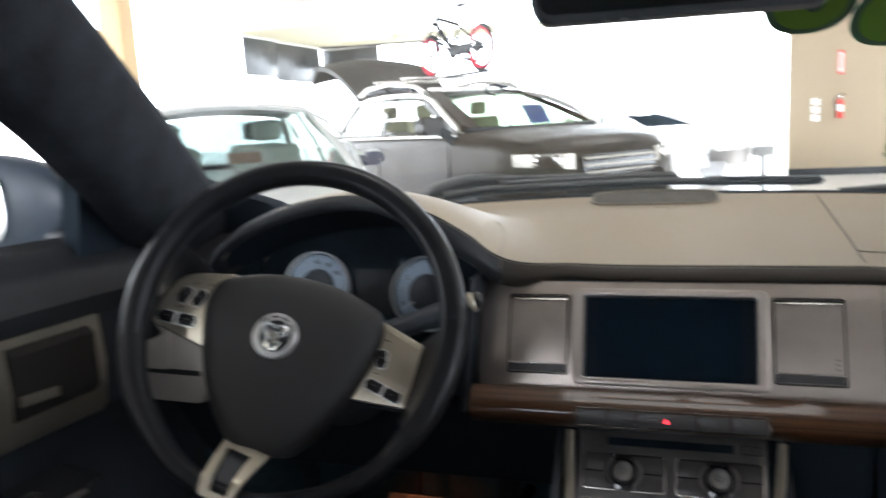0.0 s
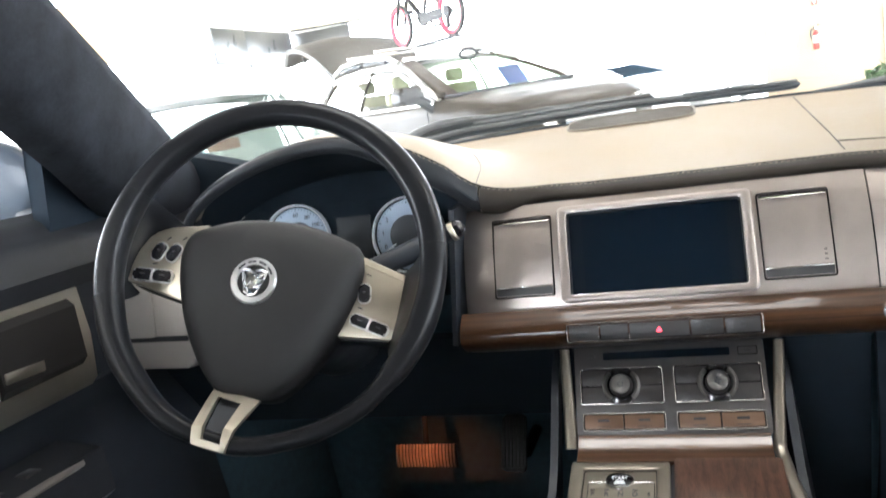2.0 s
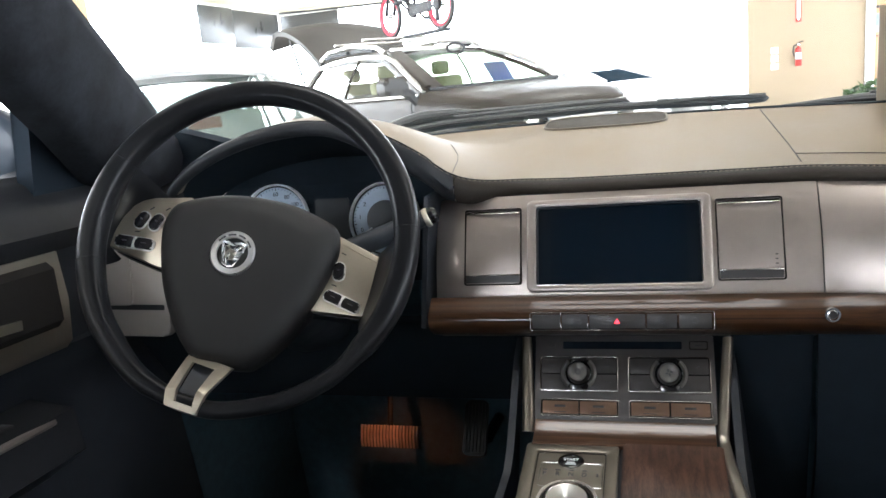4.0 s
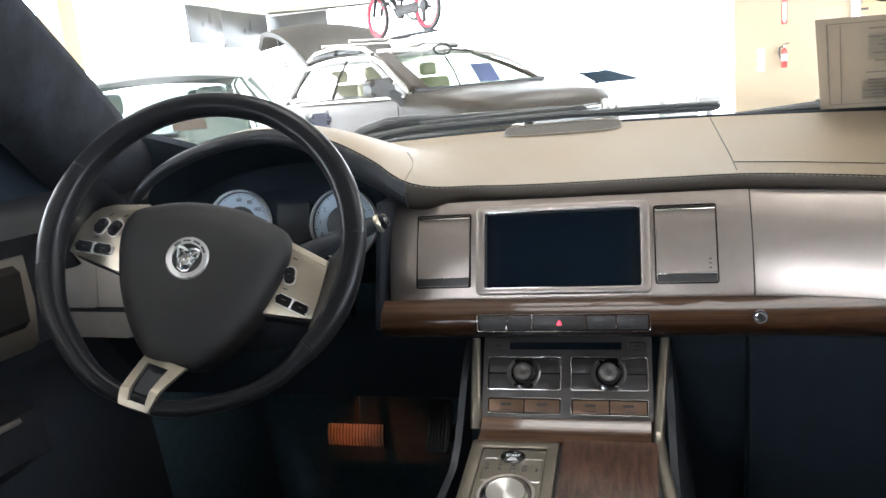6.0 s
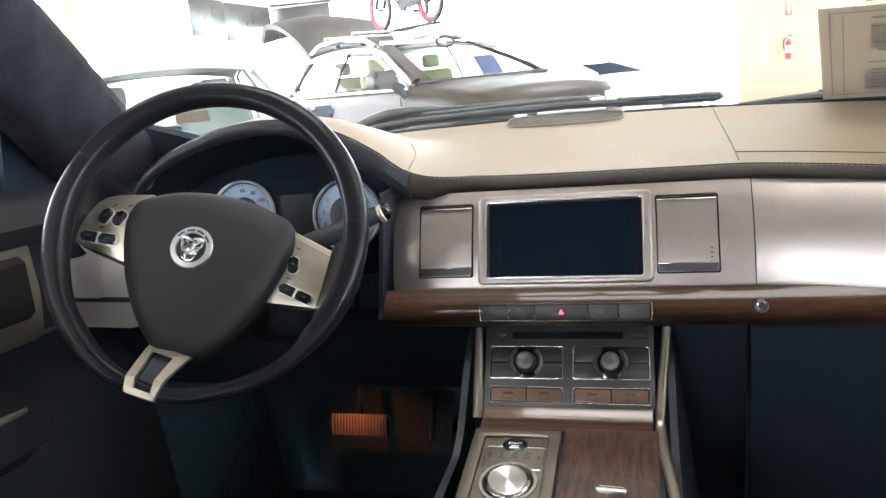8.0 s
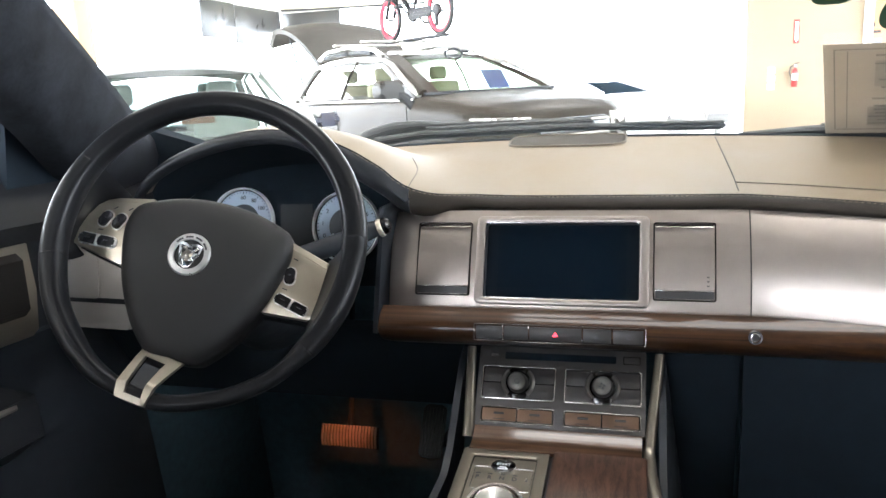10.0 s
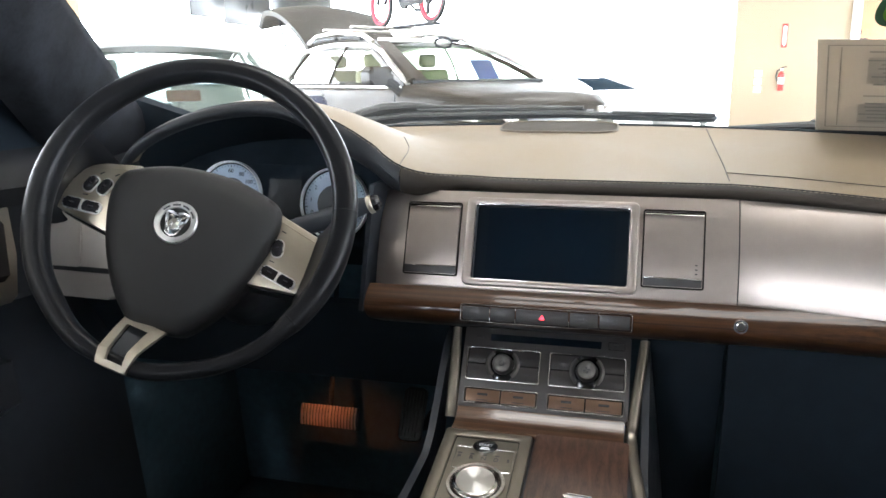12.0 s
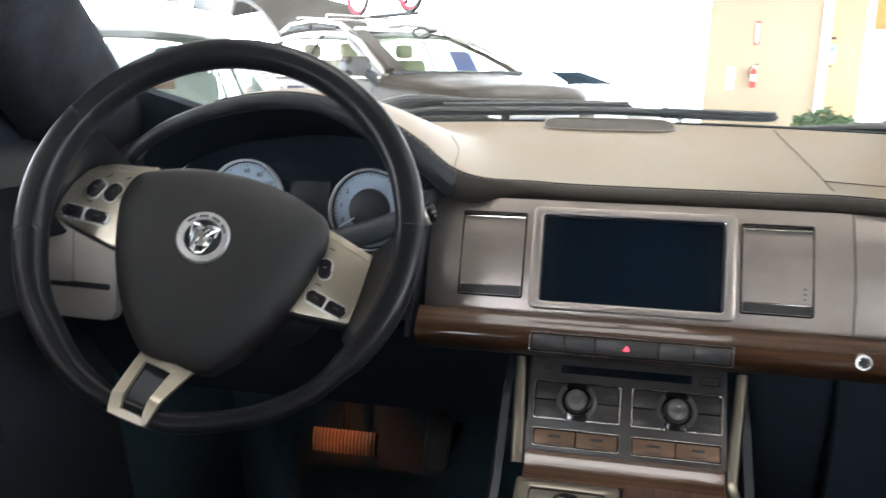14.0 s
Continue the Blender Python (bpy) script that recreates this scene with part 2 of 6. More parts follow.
def lettering(text, size, m, thick=0.0003):
    """Raised letters in the built-in font, centred on the frame m."""
    cu = bpy.data.curves.new("letters", "FONT")
    cu.body, cu.size, cu.extrude, cu.align_x, cu.align_y = text, size, thick, "CENTER", "CENTER"
    ob = new("letters", cu)
    dg = bpy.context.evaluated_depsgraph_get()
    me = bpy.data.meshes.new_from_object(ob.evaluated_get(dg))
    bm = bmesh.new()
    bm.from_mesh(me)
    bm.transform(m)
    bpy.data.objects.remove(ob)
    bpy.data.curves.remove(cu)
    bpy.data.meshes.remove(me)
    return bm


def smooth(a, b, x):
    t = min(1, max(0, (x - a) / (b - a)))
    return t * t * (3 - 2 * t)


# ---- the car's shell round the camera ----
def bow(x):
    return -0.04 * (max(0.0, min(x, 0.55) - 0.2) / 0.15) ** 1.3


def arch(x):
    """Height of the instrument hood above the dashboard's level."""
    if x > -0.212:
        return 0.049 * math.exp(-(x + 0.212) / 0.035)
    t = abs(x + 0.365) / (0.18 if x > -0.365 else 0.215)
    return 0.105 * max(0.0, 1 - t ** 1.8) ** 0.556


def front_y(x):
    k = smooth(-0.24, -0.10, x) if x > -0.365 else 0.3 * smooth(0.53, 0.63, -x)
    return 0.88 + 0.065 * k + bow(x)


def back_y(x):
    return 1.285 - 0.3 * x * x


def pad_z(x, y):
    base = 0.955 + (y - 0.945) * 0.137
    return base + arch(x) * (1 - smooth(0.9, 1.22, y))


def screen_at(u, v):
    x = -0.74 + 1.48 * u
    y0, y1 = 1.335 - 0.3 * x * x, 0.60 - 0.10 * x * x
    z1 = 1.385 - 0.12 * x * x
    return Vector((x, y0 + (y1 - y0) * v, 1.0 + (z1 - 1.0) * v + 0.025 * math.sin(math.pi * v)))


# glare haze over the outside is put into the glass as a translucent layer
ws = part("windshield", sheet(screen_at, 24, 12), glass_mat("veiled_windscreen_glass", (0.97, 0.985, 0.975), 0.016))
tagged(ws, "clear curved laminated windscreen glass", "windscreen", kind="structure")
ws.visible_shadow = False

rf = part("ceiling", sheet(lambda u, v: Vector((-0.62 + 1.24 * u, 0.60 - 2.1 * v, 1.34 + 0.06 * math.sin(math.pi * u) + 0.03 * math.sin(math.pi * v))), 16, 12, 0.03), ROOFCLOTH)
tagged(rf, "stone grey cloth headliner of the car roof", "headliner", kind="structure")

fl = part("car_floor", block((1.5, 2.96, 0.04), at(0, -0.02, 0.18), 0.01), CARPET)
tagged(fl, "black carpeted footwell floor of the car", "car floor", kind="structure")
bk = part("bulkhead", sheet(lambda u, v: Vector((-0.75 + 1.5 * u, 1.42 - 0.10 * v, 0.18 + 0.78 * v)), 8, 6, 0.03), CARPET)
tagged(bk, "black felt lined bulkhead behind the dashboard", "bulkhead", kind="structure")
cw = part("cowl", sheet(lambda u, v: Vector((-0.76 + 1.52 * u, 1.30 + 0.20 * v - 0.3 * (-0.76 + 1.52 * u) ** 2, 0.955 - 0.01 * v)), 16, 3, 0.015), BLACK)
tagged(cw, "black plastic scuttle panel below the windscreen", "scuttle panel", kind="structure")
# unseen rear walls; the gap at left lets in light for fascia glare
for x0, x1, z0, z1 in ((-0.75, 0.75, 0.18, 0.96), (-0.75, -0.67, 0.96, 1.36), (-0.35, 0.75, 0.96, 1.36)):
    rear = part("rear_baffle", block((x1 - x0, 0.05, z1 - z0), at((x0 + x1) / 2, -1.47, (z0 + z1) / 2), 0.006), BLACK)
    tagged(rear, "unseen black rear wall, gapped to let in light", "rear wall", kind="structure")


# unseen panel, added to keep left rear light off the fascia
sw = part("light_block", block((0.05, 0.75, 1.20), at(-0.685, -0.68, 0.78), 0.02), BLACK)
tagged(sw, "unseen black panel added to block light at the left rear", "side wall", kind="structure")


def pillar(side):
    a, b = Vector((side * 0.732, 1.14, 0.992)), Vector((side * 0.503, 0.55, 1.300))
    d = (b - a).normalized()
    inn = Vector((-side, 0, 0.12)).normalized()
    inn = (inn - inn.dot(d) * d).normalized()
    dn = d.cross(inn)
    dn = dn if dn.z < 0 else -dn
    ts = (0, 0.12, 0.3, 0.5, 0.75, 1)
    sec = ((0.005, -0.012), (0.022, -0.006), (0.026, 0.012), (0.012, 0.055), (-0.012, 0.095), (-0.05, 0.10), (-0.06, 0.02))
    bm = bmesh.new()
    rows = []
    for t in ts:
        w = 1.0 + 0.35 * (1 - t) ** 2
        rows.append([bm.verts.new(a.lerp(b, t) + inn * p * w + dn * q * w + Vector((0, 0, 0.012 * math.sin(math.pi * t)))) for p, q in sec])
    for r, s in zip(rows, rows[1:]):
        for i in range(len(sec)):
            j = (i + 1) % len(sec)
            bm.faces.new((r[i], r[j], s[j], s[i]))
    bm.faces.new(rows[0])
    bm.faces.new(rows[-1][::-1])
    ob = part("pillar_trim", bm, PILLAR_CLOTH, sharp=60)
    return tagged(ob, "charcoal cloth covered windscreen pillar", "pillar trim", kind="structure")


pillar(-1), pillar(1)
for s in (-1, 1):
    bm = block((0.03, 0.62, 0.70), at(s * 0.735, 1.24, 0.51), 0.008)
    tmp = bpy.data.meshes.new("t")
    upper = block((0.028, 0.33, 0.15), at(s * 0.735, 1.095, 0.925), 0.006)
    upper.to_mesh(tmp)
    upper.free()
    bm.from_mesh(tmp)
    bpy.data.meshes.remove(tmp)
    kp = part("kick_panel", bm, CARPET)
    tagged(kp, "black felt lined footwell side wall", "footwell wall", kind="structure")


DARK_INLAY = mat("charcoal_inlay", (0.013, 0.0115, 0.0105), 0.6, vary=0.15, scale=40, bump=0.1, bscale=1200, spec=0.2)


def door(side):
    n = "door_1" if side < 0 else "door_2"
    d = thing(n, at(side * 0.74, 0.4, 0.2), "car door with leather top, metal trim frame and dark pocket panel", "car door", kind="structure")
    s = side

    def band(name, zs, xs, material, y0=-0.75, y1=1.02, label=""):
        k = len(zs) - 1

        def f(u, v):
            i = min(int(v * k), k - 1)
            t = v * k - i
            y = y0 + (y1 - y0) * u
            z = zs[i] + (zs[i + 1] - zs[i]) * t
            x = xs[i] + (xs[i + 1] - xs[i]) * t
            return Vector((s * (x + 0.02 * math.cos(y * 1.4)), y, z - 0.03 * (y - 0.8)))
        return part(name, sheet(f, 14, k * 3, 0.012), material, d, label)
    band("door_top", (1.005, 0.995, 0.975, 0.945, 0.925), (0.74, 0.715, 0.695, 0.683, 0.69), BLACK_LEATHER, label="dark grey leather door top")
    band("door_seam", (0.925, 0.917), (0.694, 0.694), BLACK)
    band("trim_panel", (0.917, 0.912, 0.86, 0.81, 0.80), (0.70, 0.688, 0.684, 0.690, 0.70), PLATE, -0.75, 0.802, "champagne metal door trim frame")
    band("door_end", (0.917, 0.80), (0.704, 0.708), BLACK, 0.795, 1.02)
    band("pocket_panel", (0.904, 0.897, 0.842, 0.834), (0.686, 0.678, 0.678, 0.686), DARK_INLAY, 0.662, 0.782, "charcoal door inlay panel")
    band("handle_recess", (0.90, 0.892, 0.84, 0.832), (0.686, 0.6775, 0.6775, 0.686), GLOSS_BLACK, 0.45, 0.628, "dark door handle recess")
    band("lower_panel", (0.80, 0.76, 0.6, 0.4, 0.2), (0.70, 0.715, 0.72, 0.70, 0.69), BLACK)
    band("armrest", (0.735, 0.728, 0.69, 0.65), (0.70, 0.645, 0.64, 0.70), BLACK_LEATHER, -0.6, 0.735)
    part("trim_edge", tube([(s * 0.708, 0.803, 0.915), (s * 0.70, 0.801, 0.86), (s * 0.708, 0.797, 0.802)], 0.005, 8), PLATE, d)
    part("badge_bar", block((0.004, 0.054, 0.012), at(s * 0.6775, 0.692, 0.853) @ pose(0, 0, 0, -5, 0, 0), 0.0012), PLATE, d, "small silver bar")
    part("switch_plate", block((0.05, 0.20, 0.006), at(s * 0.675, 0.60, 0.738) @ pose(0, 0, 0, -2, 0, 0), 0.002), GLOSS_BLACK, d, "gloss black window switch plate")
    part("switch_rim", tube([(s * 0.648, 0.705, 0.735), (s * 0.645, 0.6, 0.742), (s * 0.645, 0.45, 0.746)], 0.005, 8), SILVER, d, "bright metal switch surround")
    for i in range(3):
        part("switch", block((0.018, 0.022, 0.008), at(s * 0.678, 0.66 - 0.05 * i, 0.745) @ pose(0, 0, 0, -6, 0, 0), 0.002), GREY_BTN, d)
    part("door_handle", tube([(s * 0.684, 0.47, 0.866), (s * 0.668, 0.50, 0.866), (s * 0.666, 0.59, 0.862), (s * 0.684, 0.615, 0.858)], 0.006, 10), CHROME, d, "chrome release lever")
    # window frame: sail panel in front, sill strip and header
    sail = [(0.805, 1.0), (0.824, 1.122), (0.74, 1.19), (0.80, 1.23), (0.98, 1.12), (1.12, 1.02), (1.05, 0.975), (0.80, 0.98)]
    m = Matrix(((0, 0, s, s * 0.715), (1, 0, 0, 0), (0, 1, 0, 0), (0, 0, 0, 1)))
    part("sail_panel", slab(sail, m, -0.012, 0.012, 0.003), LINING, d, "black triangular window corner panel")
    part("window_header", tube([(s * 0.712, 0.86, 1.135), (s * 0.70, 0.75, 1.215), (s * 0.655, 0.60, 1.305), (s * 0.62, 0.3, 1.36), (s * 0.60, 0.0, 1.37), (s * 0.60, -0.75, 1.33)], 0.03, 10), PILLAR_CLOTH, d)
    part("window_post", tube([(s * 0.62, -0.72, 1.34), (s * 0.71, -0.74, 1.0)], 0.045, 10), PILLAR_CLOTH, d)
    gl = part("window_glass", sheet(lambda u, v: Vector((s * (0.725 - 0.10 * v * v), -0.72 + 1.52 * u - 0.22 * v * u, 0.985 + 0.33 * v)), 10, 6), GLASS, d, "clear side glass")
    gl.visible_shadow = False
    return d


door(-1), door(1)


def wing_mirror():
    t = thing("wing_mirror", at(-0.905, 0.86, 1.0), "dark blue-grey door mirror with bright mirror glass", "wing mirror")
    m = at(-0.905, 0.86, 1.055)
    bm = bmesh.new()
    bmesh.ops.create_uvsphere(bm, u_segments=24, v_segments=14, radius=1.0)
    for v in bm.verts:
        q = Vector((v.co.x * 0.155, v.co.y * 0.08 if v.co.y > 0 else v.co.y * 0.02, v.co.z * 0.070))
        v.co = q
    bm.transform(m)
    paint = mat("blue_grey_paint", (0.018, 0.028, 0.042), 0.35, 0.0, vary=0.06, scale=20, spec=0.25)
    part("shell", bm, paint, t)
    part("mirror_glass", slab(rrect(0.18, 0.105, 0.04), m @ pose(-0.035, -0.0195, 0, 90, 0, 0), 0, 0.004, 0.001), CHROME, t, "bright mirror glass")
    part("stalk", tube([(-0.83, 0.875, 1.02), (-0.76, 0.87, 1.0), (-0.725, 0.86, 0.995)], 0.022, 12), BLACK, t)


wing_mirror()

# ---- dashboard ----
dash = thing("dashboard", at(0, 0.95, 0.6), "taupe stitched leather dashboard with metal fascia and walnut strip", "dashboard")


def pad_f(u, v):
    x = -0.72 + 1.44 * u
    y = front_y(x) + (back_y(x) - front_y(x)) * v
    return Vector((x, y, pad_z(x, y)))


pad = part("pad", sheet(lambda u, v: pad_f((0.155 + 1.285 * u) / 1.44, v), 110, 26, 0.012), LEATHER, dash, "taupe leather dashboard top", sharp=70)
corner = [(-0.735, 0.95), (-0.735, 1.062), (-0.68, 1.044), (-0.64, 1.033), (-0.60, 1.021), (-0.578, 1.010), (-0.565, 0.985), (-0.56, 0.95)]
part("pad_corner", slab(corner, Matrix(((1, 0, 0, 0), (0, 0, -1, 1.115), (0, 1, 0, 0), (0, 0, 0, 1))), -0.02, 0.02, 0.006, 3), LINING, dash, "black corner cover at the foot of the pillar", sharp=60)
# the outer end is coloured black instead of taupe
part("pad_end", sheet(lambda u, v: pad_f(0.1545 * u / 1.44, v), 16, 20, 0.012), BLACK_LEATHER, dash, "outer end of the dashboard top, in black", sharp=70)


def lip_g(u, v):
    a = v * math.pi
    x = -0.72 + 1.44 * u
    y0 = front_y(x)
    k = 0.4 + 0.6 * smooth(-0.2, -0.05, x) if x > -0.365 else 0.4
    return Vector((x, y0 + 0.002 - 0.032 * k * math.sin(a), pad_z(x, y0) + 0.0012 - (0.009 + 0.008 * smooth(0.10, 0.20, -x) * (1 - smooth(0.25, 0.34, -x))) * (1 - math.cos(a))))


part("lip", sheet(lambda u, v: lip_g((0.535 + 0.905 * u) / 1.44, v), 80, 10), LIP_LEATHER, dash, "rounded leather front edge, its shade put into the colour", sharp=70)
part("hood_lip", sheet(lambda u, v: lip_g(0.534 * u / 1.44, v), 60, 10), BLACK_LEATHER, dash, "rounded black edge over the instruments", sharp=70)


def stitch_row(off, zoff, x0, x1, step, name):
    bm = bmesh.new()
    x = x0
    while x < x1:
        xa, xb = x, x + step * 0.62
        pa = Vector((xa, front_y(xa) + off, 0))
        pb = Vector((xb, front_y(xb) + off, 0))
        for p in (pa, pb):
            p.z = pad_z(p.x, p.y) + zoff
        d = (pb - pa).normalized()
        w = Vector((-d.y, d.x, 0)) * 0.00032
        h = Vector((0, 0, 0.0006))
        vs = [bm.verts.new(q) for q in (pa - w, pb - w, pb + w, pa + w, (pa + pb) / 2 + h)]
        for i in range(4):
            bm.faces.new((vs[i], vs[(i + 1) % 4], vs[4]))
        x += step
    return bm


THREAD = mat("pale_thread", (0.25, 0.21, 0.155), 0.8)
tagged(part("stitching", stitch_row(0.0050, 0.0006, -0.25, 0.60, 0.0056, "stitching"), THREAD, dash, "pale stitching"), kind="stuff")


def lip_stitches():
    bm = bmesh.new()
    for i in range(150):
        x0 = -0.25 + 0.0056 * i
        pa, pb = (lip_g((q + 0.72) / 1.44, 0.13) + Vector((0, -0.0004, 0.0008)) for q in (x0, x0 + 0.0035))
        w = Vector((0, 0.00032, 0.0001))
        vs = [bm.verts.new(q) for q in (pa - w, pb - w, pb + w, pa + w, (pa + pb) / 2 + Vector((0, -0.0003, 0.0008)))]
        for j in range(4):
            bm.faces.new((vs[j], vs[(j + 1) % 4], vs[4]))
    return bm


tagged(part("stitching", lip_stitches(), THREAD, dash, "pale stitching"), kind="stuff")
part("edge_seam", tube([lip_g((-0.45 + 1.05 * i / 90 + 0.72) / 1.44, 0.055) + Vector((0, 0, 0.0002)) for i in range(91)], 0.0009, 6), BLACK_LEATHER, dash)
part("glass_band", sheet(lambda u, v: Vector((-0.62 + 1.30 * u, back_y(-0.62 + 1.30 * u) - 0.001 + 0.018 * v, pad_z(-0.62 + 1.30 * u, back_y(-0.62 + 1.30 * u)) + 0.0012 + 0.001 * v)), 60, 3, 0.002), LINING, dash, "black band at the foot of the windscreen")
# seams across the pad
def seam_line(pts, r=0.0007):
    out = []
    for (xa, ya), (xb, yb) in zip(pts, pts[1:]):
        for i in range(8):
            t = i / 8
            x, y = xa + (xb - xa) * t, ya + (yb - ya) * t
            out.append((x, y, pad_z(x, y) + 0.0002))
    return tube(out, r, 6)


part("seam", seam_line([(0.197, 1.262), (0.200, 1.15), (0.203, 1.04), (0.2035, 0.953)]), BLACK_LEATHER, dash)
part("seam", seam_line([(0.2035, 1.0), (0.27, 0.985), (0.38, 0.95), (0.5, 0.89)]), BLACK_LEATHER, dash)
part("seam", seam_line([(-0.214, 1.005), (-0.207, 0.995), (-0.200, 0.982), (-0.195, 0.959), (-0.190, 0.912), (-0.189, 0.902)], 0.00045), BLACK_LEATHER, dash)
# speaker grille let into the back of the pad
grille_pts = [(x * 0.092, (-1 if y < 0 else 1) * abs(y) ** 0.5 * 0.04) for x, y in [(math.copysign(abs(math.cos(a)) ** 0.45, math.cos(a)), math.sin(a)) for a in [2 * math.pi * i / 40 for i in range(40)]]]
MG = axes((-0.030, 1.262, pad_z(-0.030, 1.262) + 0.0005), (1, 0, 0), (0, 1, 0.137))
GRILLE = mat("perforated_grille", (0.042, 0.036, 0.028), 0.75, vary=0.3, scale=60, bump=0.4, bscale=700)
part("speaker_grille", slab(grille_pts, MG, -0.004, 0.0008, 0.0005), GRILLE, dash, "perforated taupe centre speaker grille")
part("grille_rim", ring([(x * 1.03, y * 1.07) for x, y in grille_pts], grille_pts, MG, -0.003, 0.0026, 0.0012), mat("grille_surround", (0.12, 0.098, 0.072), 0.45), dash)

# metal fascia
VF = (0, 0.427, 1)
MF = axes((0, 0.8869, 0.888), (1, 0, 0), VF)


def fascia_pt(x, v, lift=0.0):
    back = (0.006 + 0.004 * smooth(0.2, 0.24, x)) * (v / 0.06) ** 2 + (0.010 * (max(0.0, -0.185 - x) / 0.03) ** 2)
    p = MF @ Vector((x, v, -back + lift))
    p.y += bow(x)
    return p


def fascia(x0, x1, xs_extra, hole):
    xs = sorted(set([round(x0 + (x1 - x0) * i / 30, 4) for i in range(31)] + xs_extra))
    vs = sorted(set([round(-0.060 + 0.122 * i / 14, 4) for i in range(15)] + ([hole[2], hole[3]] if hole else [])))
    bm = bmesh.new()
    g = [[bm.verts.new(fascia_pt(x, v)) for v in vs] for x in xs]
    for i in range(len(xs) - 1):
        for j in range(len(vs) - 1):
            cx, cv = (xs[i] + xs[i + 1]) / 2, (vs[j] + vs[j + 1]) / 2
            if hole and hole[0] < cx < hole[1] and hole[2] < cv < hole[3]:
                continue
            bm.faces.new((g[i][j], g[i + 1][j], g[i + 1][j + 1], g[i][j + 1]))
    bm.normal_update()
    bmesh.ops.solidify(bm, geom=list(bm.faces), thickness=0.004)
    return bm


part("fascia_panel", fascia(-0.215, 0.2105, [-0.092, 0.092], (-0.092, 0.092, -0.049, 0.047)), SILVER, dash, "satin aluminium centre fascia", sharp=60)
part("fascia_panel", fascia(0.2118, 0.68, [], None), SILVER, dash, "satin aluminium passenger fascia", sharp=60)
part("fascia_backing", sheet(lambda u, v: fascia_pt(-0.214 + 0.89 * u, -0.062 + 0.126 * v, -0.011), 20, 4), BLACK, dash)

# screen
part("screen_frame", ring(rrect(0.204, 0.1075, 0.007, 0, -0.001), rrect(0.1825, 0.0915, 0.003, 0, -0.001), MF, -0.006, 0.0042, 0.0030), SILVER, dash, "satin metal screen surround")
part("screen_line", ring(rrect(0.1835, 0.0925, 0.003, 0, -0.001), rrect(0.1818, 0.0908, 0.003, 0, -0.001), MF, -0.006, 0.0024, 0.0004), CHROME, dash, "thin bright screen edge")
disp = part("screen", slab(rrect(0.184, 0.0935, 0.003, 0, -0.001), MF, -0.016, -0.009), SCREEN, dash, "switched-off black display")
for sx in (-1, 1):
    part("display_border", slab(rrect(0.0150, 0.0900, 0.0006, sx * 0.0835, -0.001), MF, -0.010, -0.0084), mat("display_border_film", (0.005, 0.008, 0.012), 0.22, vary=0.02, spec=0.2), disp)
part("screen_well", ring(rrect(0.1835, 0.093, 0.003, 0, -0.001), rrect(0.1805, 0.090, 0.003, 0, -0.001), MF, -0.010, -0.001), BLACK, dash)


def vent(cx):
    g = part("vent_gap", ring(rrect(0.0684, 0.0910, 0.003, cx, 0.0), rrect(0.0656, 0.0882, 0.002, cx, 0.0), MF, -0.004, 0.0004), GLOSS_BLACK, dash)
    f = part("air_vent", sheet(lambda u, v: MF @ Vector((cx - 0.0323 + 0.0646 * u, -0.0434 + 0.0868 * v, 0.0022 - 0.004 * (2 * v - 1) ** 2 + (0.0 if v > 0.12 else -0.0022))), 8, 40, 0.003), SILVER, dash, "closed satin metal vent flap")
    part("vent_lip", sheet(lambda u, v: MF @ Vector((cx - 0.0318 + 0.0636 * u, -0.0432 + 0.0086 * v, 0.0000 + 0.0016 * v)), 4, 4, 0.002), GREY_BTN, f, "dark lower lip")
    part("vent_crease", slab(rrect(0.0640, 0.0009, 0.0004, cx, -0.0342), MF, -0.001, 0.0030, 0.0002), CHROME, f)
    part("vent_edge", sheet(lambda u, v: MF @ Vector((cx - 0.0318 + 0.0636 * u, 0.0392 + 0.0042 * v, 0.0026 - 0.0046 * v ** 1.5)), 4, 6, 0.001), RIM_METAL, f, "bright top edge")
    return f


vent(-0.143)
vr = vent(0.1405)
for k in range(3):
    part("mark", slab(rrect(0.0028, 0.0013, 0.0004, 0.166, -0.018 - 0.005 * k), MF, 0.0005, 0.0017), DARK_INK, vr)


# walnut strip
def wood_f(u, v):
    x = -0.215 + 0.86 * u
    s_ = v
    y = 0.8635 - 0.027 * math.sin(math.pi * (0.06 + 0.80 * s_)) ** 0.9
    return Vector((x, y + bow(x) * (0.6 - 0.45 * s_), 0.8325 - 0.037 * s_))


part("walnut_strip", sheet(wood_f, 60, 16, 0.003), WOOD, dash, "glossy walnut trim strip", sharp=80)
part("under_strip", sheet(lambda u, v: Vector((-0.215 + 0.86 * u, 0.852 + 0.05 * v + bow(-0.215 + 0.86 * u) * 0.15, 0.796 - 0.02 * v)), 40, 3, 0.004), BLACK, dash)

